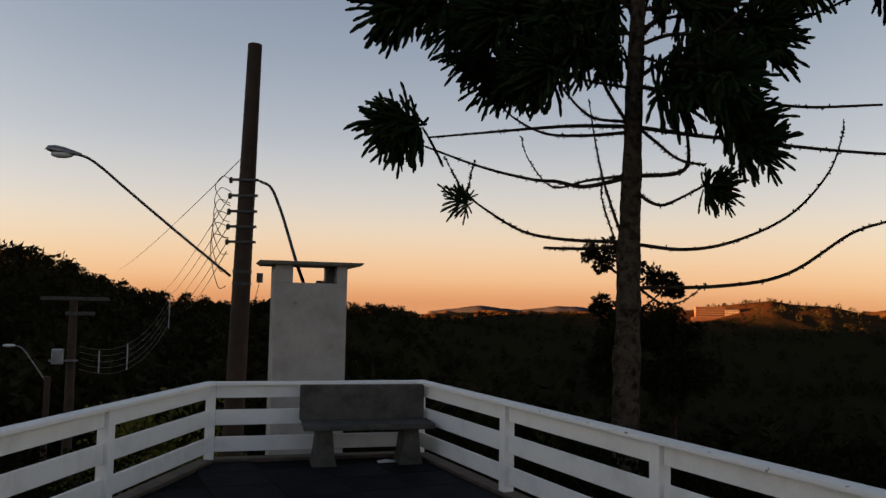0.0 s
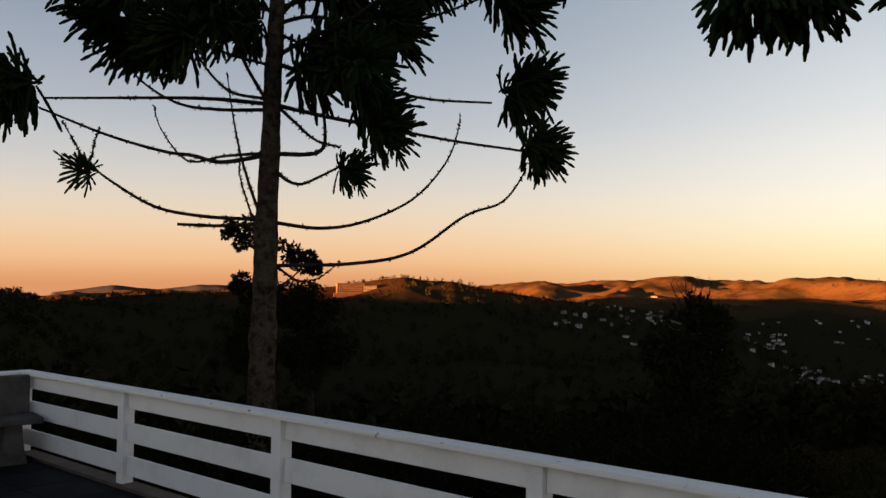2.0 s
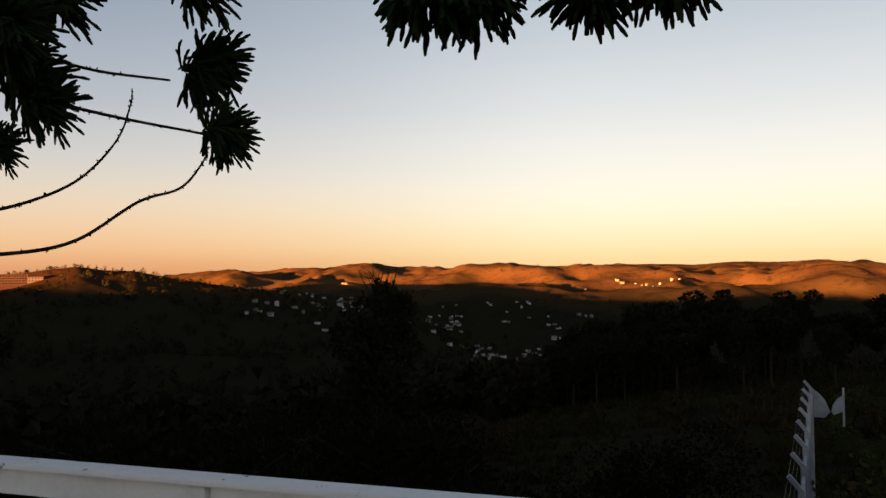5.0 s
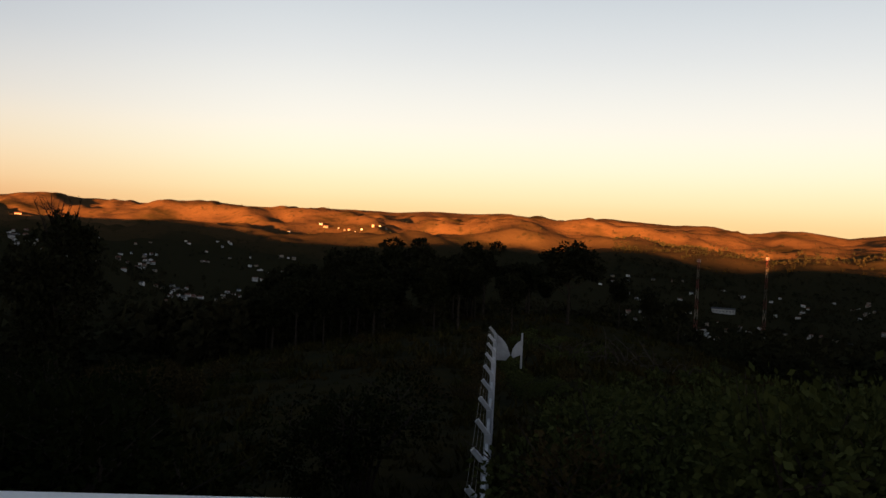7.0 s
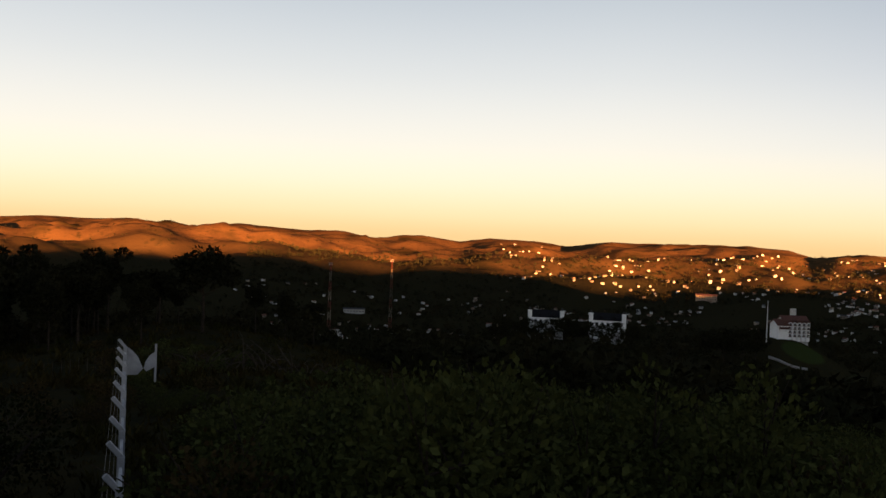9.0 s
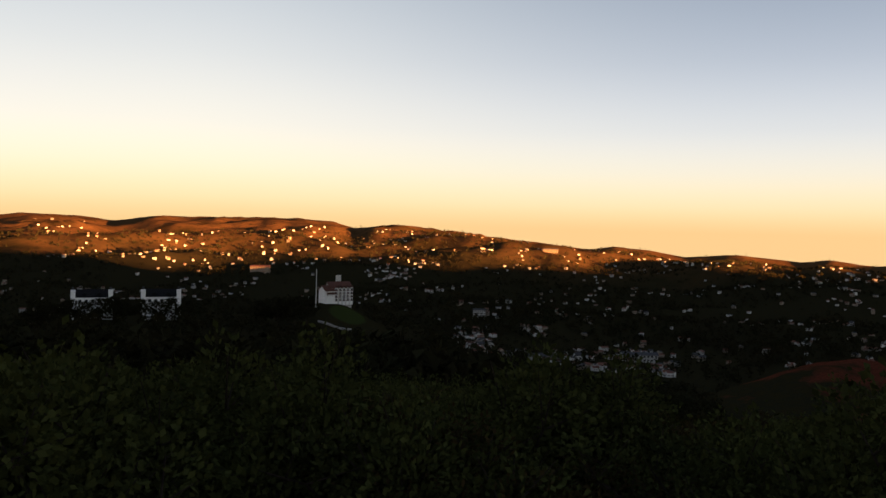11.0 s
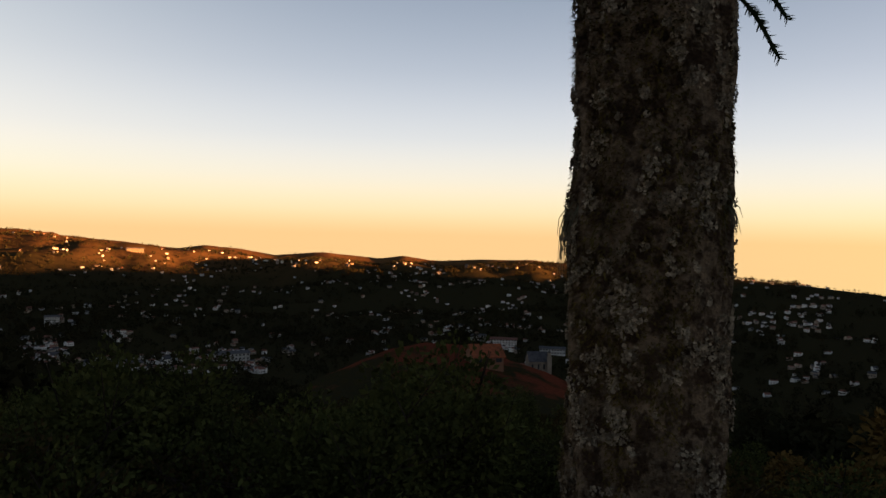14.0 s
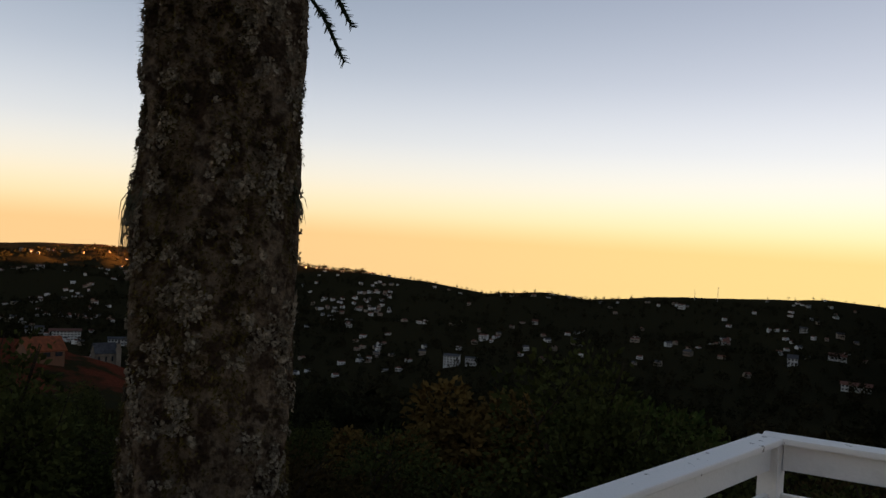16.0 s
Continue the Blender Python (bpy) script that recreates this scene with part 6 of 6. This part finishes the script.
# ---- trunk cover: lichen, moss tufts, hanging strands, low shoots ----
M_LICHEN = material("grey_green_lichen", (0.245, 0.210, 0.160), (0.100, 0.080, 0.056), scale=7, fine=60, rough=0.95, bump=0.6, mixin=0.35, island=0.45, spec=0.0)
M_STRAND = material("beard_moss", (0.10, 0.10, 0.07), (0.06, 0.06, 0.04), scale=7, fine=60, rough=1.0, bump=0, mixin=0.3, spec=0.0)
M_MOSS = material("olive_moss", (0.080, 0.060, 0.020), (0.036, 0.029, 0.011), scale=7, fine=60, rough=1.0, bump=0.4, mixin=0.35, island=0.35, spec=0.0)


def trunk_point(a, z):
    R = 0.50 - 0.012 * z + 0.05 * math.exp(-z)
    d = fbm(math.cos(a) * 1.2, math.sin(a) * 1.2 + z * 0.9, 0.5, 4, 1.5) * 0.06 + fbm(math.cos(a) * 3, math.sin(a) * 3 + z * 3.1, 0.3, 3, 4.5) * 0.03
    return Vector(((R + d) * math.cos(a), (R + d) * math.sin(a), z)), Vector((math.cos(a), math.sin(a), 0))


def cover_trunk():
    rnd = random.Random(6)
    V, F = [], []
    up = Vector((0, 0, 1))
    for _ in range(1500):
        a0 = rnd.uniform(0, 2 * math.pi)
        z0 = rnd.uniform(2.0, 8.2)
        dens = noise.noise(Vector((math.cos(a0) * 2.2, math.sin(a0) * 2.2, z0 * 1.6))) + 0.30 - 0.12 * max(0, z0 - 5.1)
        if rnd.random() > 0.15 + dens * 1.5:
            continue
        R = rnd.choice((0.018, 0.025, 0.035, 0.05, 0.07)) * rnd.uniform(0.8, 1.3)
        for _ in range(int(6 + 9000 * R * R)):
            q, rr = rnd.uniform(0, 6.28), R * math.sqrt(rnd.random()) * rnd.uniform(0.6, 1.2)
            a, z = a0 + math.cos(q) * rr / 0.48, z0 + math.sin(q) * rr
            p, nn = trunk_point(a, z)
            t = Vector((-nn.y, nn.x, 0))
            s = rnd.uniform(0.006, 0.016)
            b = len(V)
            tilt = rnd.uniform(0.004, 0.016)
            V.append(tuple(p + nn * tilt))
            ph = rnd.uniform(0, 6.28)
            for i in range(6):
                w = ph + i * math.pi / 3
                f = s * rnd.uniform(0.55, 1.35)
                V.append(tuple(p + t * math.cos(w) * f + up * math.sin(w) * f + nn * rnd.uniform(0.002, 0.022)))
            F += [(b, b + 1 + i, b + 1 + (i + 1) % 6) for i in range(6)]
    me = bpy.data.meshes.new("lichen")
    me.from_pydata(V, [], F)
    me.materials.append(M_LICHEN)
    ob = new("lichen", me)
    ob.parent = THICK
    tagged(ob, "crusty grey-green lichen flakes", kind="stuff")
    # moss: short blades in patches
    V, F = [], []
    n = 0
    while n < 34000:
        a = rnd.uniform(0, 2 * math.pi)
        z = rnd.uniform(2.0, 8.2)
        dens = noise.noise(Vector((math.cos(a) * 1.7 + 5, math.sin(a) * 1.7, z * 0.9)))
        if dens < 0.02 and rnd.random() > 0.12:
            continue
        p, nn = trunk_point(a, z)
        d = (nn + Vector((rnd.uniform(-.7, .7), rnd.uniform(-.7, .7), rnd.uniform(-1.1, .35)))).normalized()
        L = rnd.uniform(0.014, 0.034) * (1 + 1.4 * max(0, dens))
        s = d.cross(Vector((0, 0, 1)))
        s = s.normalized() * 0.008 if s.length > 1e-3 else Vector((0.008, 0, 0))
        b = len(V)
        V += [tuple(p - s), tuple(p + s), tuple(p + d * L)]
        F.append((b, b + 1, b + 2))
        n += 1
    me = bpy.data.meshes.new("moss")
    me.from_pydata(V, [], F)
    me.materials.append(M_MOSS)
    ob = new("moss", me)
    ob.parent = THICK
    tagged(ob, "short olive moss in patches", kind="stuff")
    # hanging beard strands on either flank
    bm = bmesh.new()
    for flank, zz, cnt, ln in ((1, 4.86, 80, 0.32), (-1, 4.95, 26, 0.16)):
        for _ in range(cnt):
            w = Vector((0.976, 0.215, 0)) * flank
            a0 = math.atan2(w.y, w.x) + rnd.uniform(-0.35, 0.35)
            p, nn = trunk_point(a0, zz + rnd.uniform(-0.04, 0.06))
            q = p + nn * rnd.uniform(0.0, 0.05)
            L = ln * rnd.uniform(0.5, 1.25)
            tube(bm, [p, q + Vector((0, 0, -L * .4)), q + nn * rnd.uniform(-.01, .03) + Vector((0, 0, -L))], [.0036, .0032, .0012], 3)
    tagged(part("hanging_strand", bm, M_STRAND, THICK, "pale hanging beard moss"), kind="stuff")


def low_shoots():
    """Needled shoots drooping from a stub high on the trunk."""
    rnd = random.Random(8)
    right = Vector((-0.976, -0.215, 0))
    for k, (x0, z0, x1, z1) in enumerate(((0.42, 6.52, 0.74, 6.24), (0.42, 6.36, 0.70, 5.98), (0.42, 6.16, 0.65, 5.76), (0.40, 6.78, 0.84, 6.62))):
        bm = bmesh.new()
        a = right * x0 + Vector((0, 0, z0))
        b = right * x1 + Vector((0, 0, z1)) + Vector((0.05, -0.1, 0)) * rnd.uniform(-1, 1)
        path = smooth_path([a, a.lerp(b, .5) + Vector((0, 0, .04)), b], 8)
        tube(bm, path, [0.013] * (len(path) - 1) + [0.006], 6)
        d = (b - a).normalized()
        for i in range(90):
            p = path[rnd.randrange(len(path) // 3, len(path))] + Vector((rnd.uniform(-.01, .01),) * 3)
            e = Vector((rnd.uniform(-1, 1), rnd.uniform(-1, 1), rnd.uniform(-1, 1)))
            e = (e - d * e.dot(d)).normalized() + d * 0.7
            tube(bm, [p, p + e * 0.042], [0.006, 0.001], 3, cap=False)
        part("shoot", bm, M_LEAF, THICK, "dark needled shoot")


def drooping_boughs():
    """Long boughs of the old tree that reach out above the terrace."""
    rnd = random.Random(15)
    inv = THICK.matrix_world.inverted()
    for az, r, el in ((-46.3, 5.0, 19.0), (-50.3, 5.1, 19.1), (-57.6, 5.0, 19.4), (-62.2, 5.1, 19.4), (-37.2, 5.6, 24.0)):
        tip = inv @ (polar(az, r, EYE_Z + r * math.tan(radians(el))) + Vector((0.26, 0.03, 0)))
        mid = Vector((tip.x * 0.45, tip.y * 0.45, 8.6))
        path = smooth_path([(0, 0.3, 8.0), mid, Vector((tip.x * 0.85, tip.y * 0.85, tip.z + 1.6)), tip + Vector((0, 0, 0.1))], 8)
        m = len(path)
        b = tube(bmesh.new(), path, [0.05 - 0.034 * i / (m - 1) for i in range(m)], 7)
        knobs(b, path, 0.02, rnd, 20)
        part("bough", b, M_BARK, THICK)
        for k in range(2):
            ob = new("leaf_clump", CLUMPS[1])
            ob.parent = THICK
            q = tip + Vector((rnd.uniform(-.1, .1), rnd.uniform(-.1, .1), rnd.uniform(0, .1)))
            sc = rnd.uniform(0.53, 0.61)
            ob.matrix_local = Matrix.Translation(q) @ Matrix.Rotation(rnd.uniform(0, 6.28), 4, "Z") @ Matrix.Rotation(radians(40), 4, "Y") @ Matrix.Diagonal((sc, sc, sc, 1))


cover_trunk()
low_shoots()
drooping_boughs()


# a scrap of paper by the bench
def build_paper():
    bm = bmesh.new()
    pts = [(-.11, -.05, 0.004), (.02, -.07, 0.010), (.12, -.03, 0.004), (.11, .05, 0.006), (.0, .04, 0.022), (-.10, .05, 0.008)]
    top = [bm.verts.new(p) for p in pts]
    low = [bm.verts.new((p[0], p[1], p[2] - 0.002)) for p in pts]
    bm.faces.new(top)
    bm.faces.new(low[::-1])
    for i in range(6):
        j = (i + 1) % 6
        bm.faces.new((top[i], low[i], low[j], top[j]))
    ob = part("paper_scrap", bm, M_BRIGHT)
    ob.matrix_world = pose(-0.56, 8.58, 0.0, 0, 0, 20)
    tagged(ob, "crumpled scrap of white paper on the slate floor", "paper")


build_paper()


# ---- floor tiles, last ----
def lay_tiles():
    meshes = []
    for k in range(3):
        bm = boxmesh(-0.296, 0.296, -0.296, 0.296, -0.014, 0.0 + 0.0015 * (k - 1), 0.004)
        me = bpy.data.meshes.new("tile")
        bm.to_mesh(me)
        bm.free()
        me.materials.append(M_SLATE)
        meshes.append(me)
    th = math.atan2((C9 - C1).y, (C9 - C1).x)
    rot = Matrix.Rotation(th, 4, "Z")
    for i in range(-14, 24):
        for j in range(-20, 20):
            p = rot @ Vector((i * 0.6, j * 0.6, 0)) + Vector((-0.2, 2.5, 0))
            if not inside(p.x, p.y, -0.22):
                continue
            ob = new("tile", meshes[random.randrange(3)])
            ob.parent = FLOOR
            ob.matrix_local = Matrix.Translation((p.x, p.y, 0)) @ rot
    return


lay_tiles()
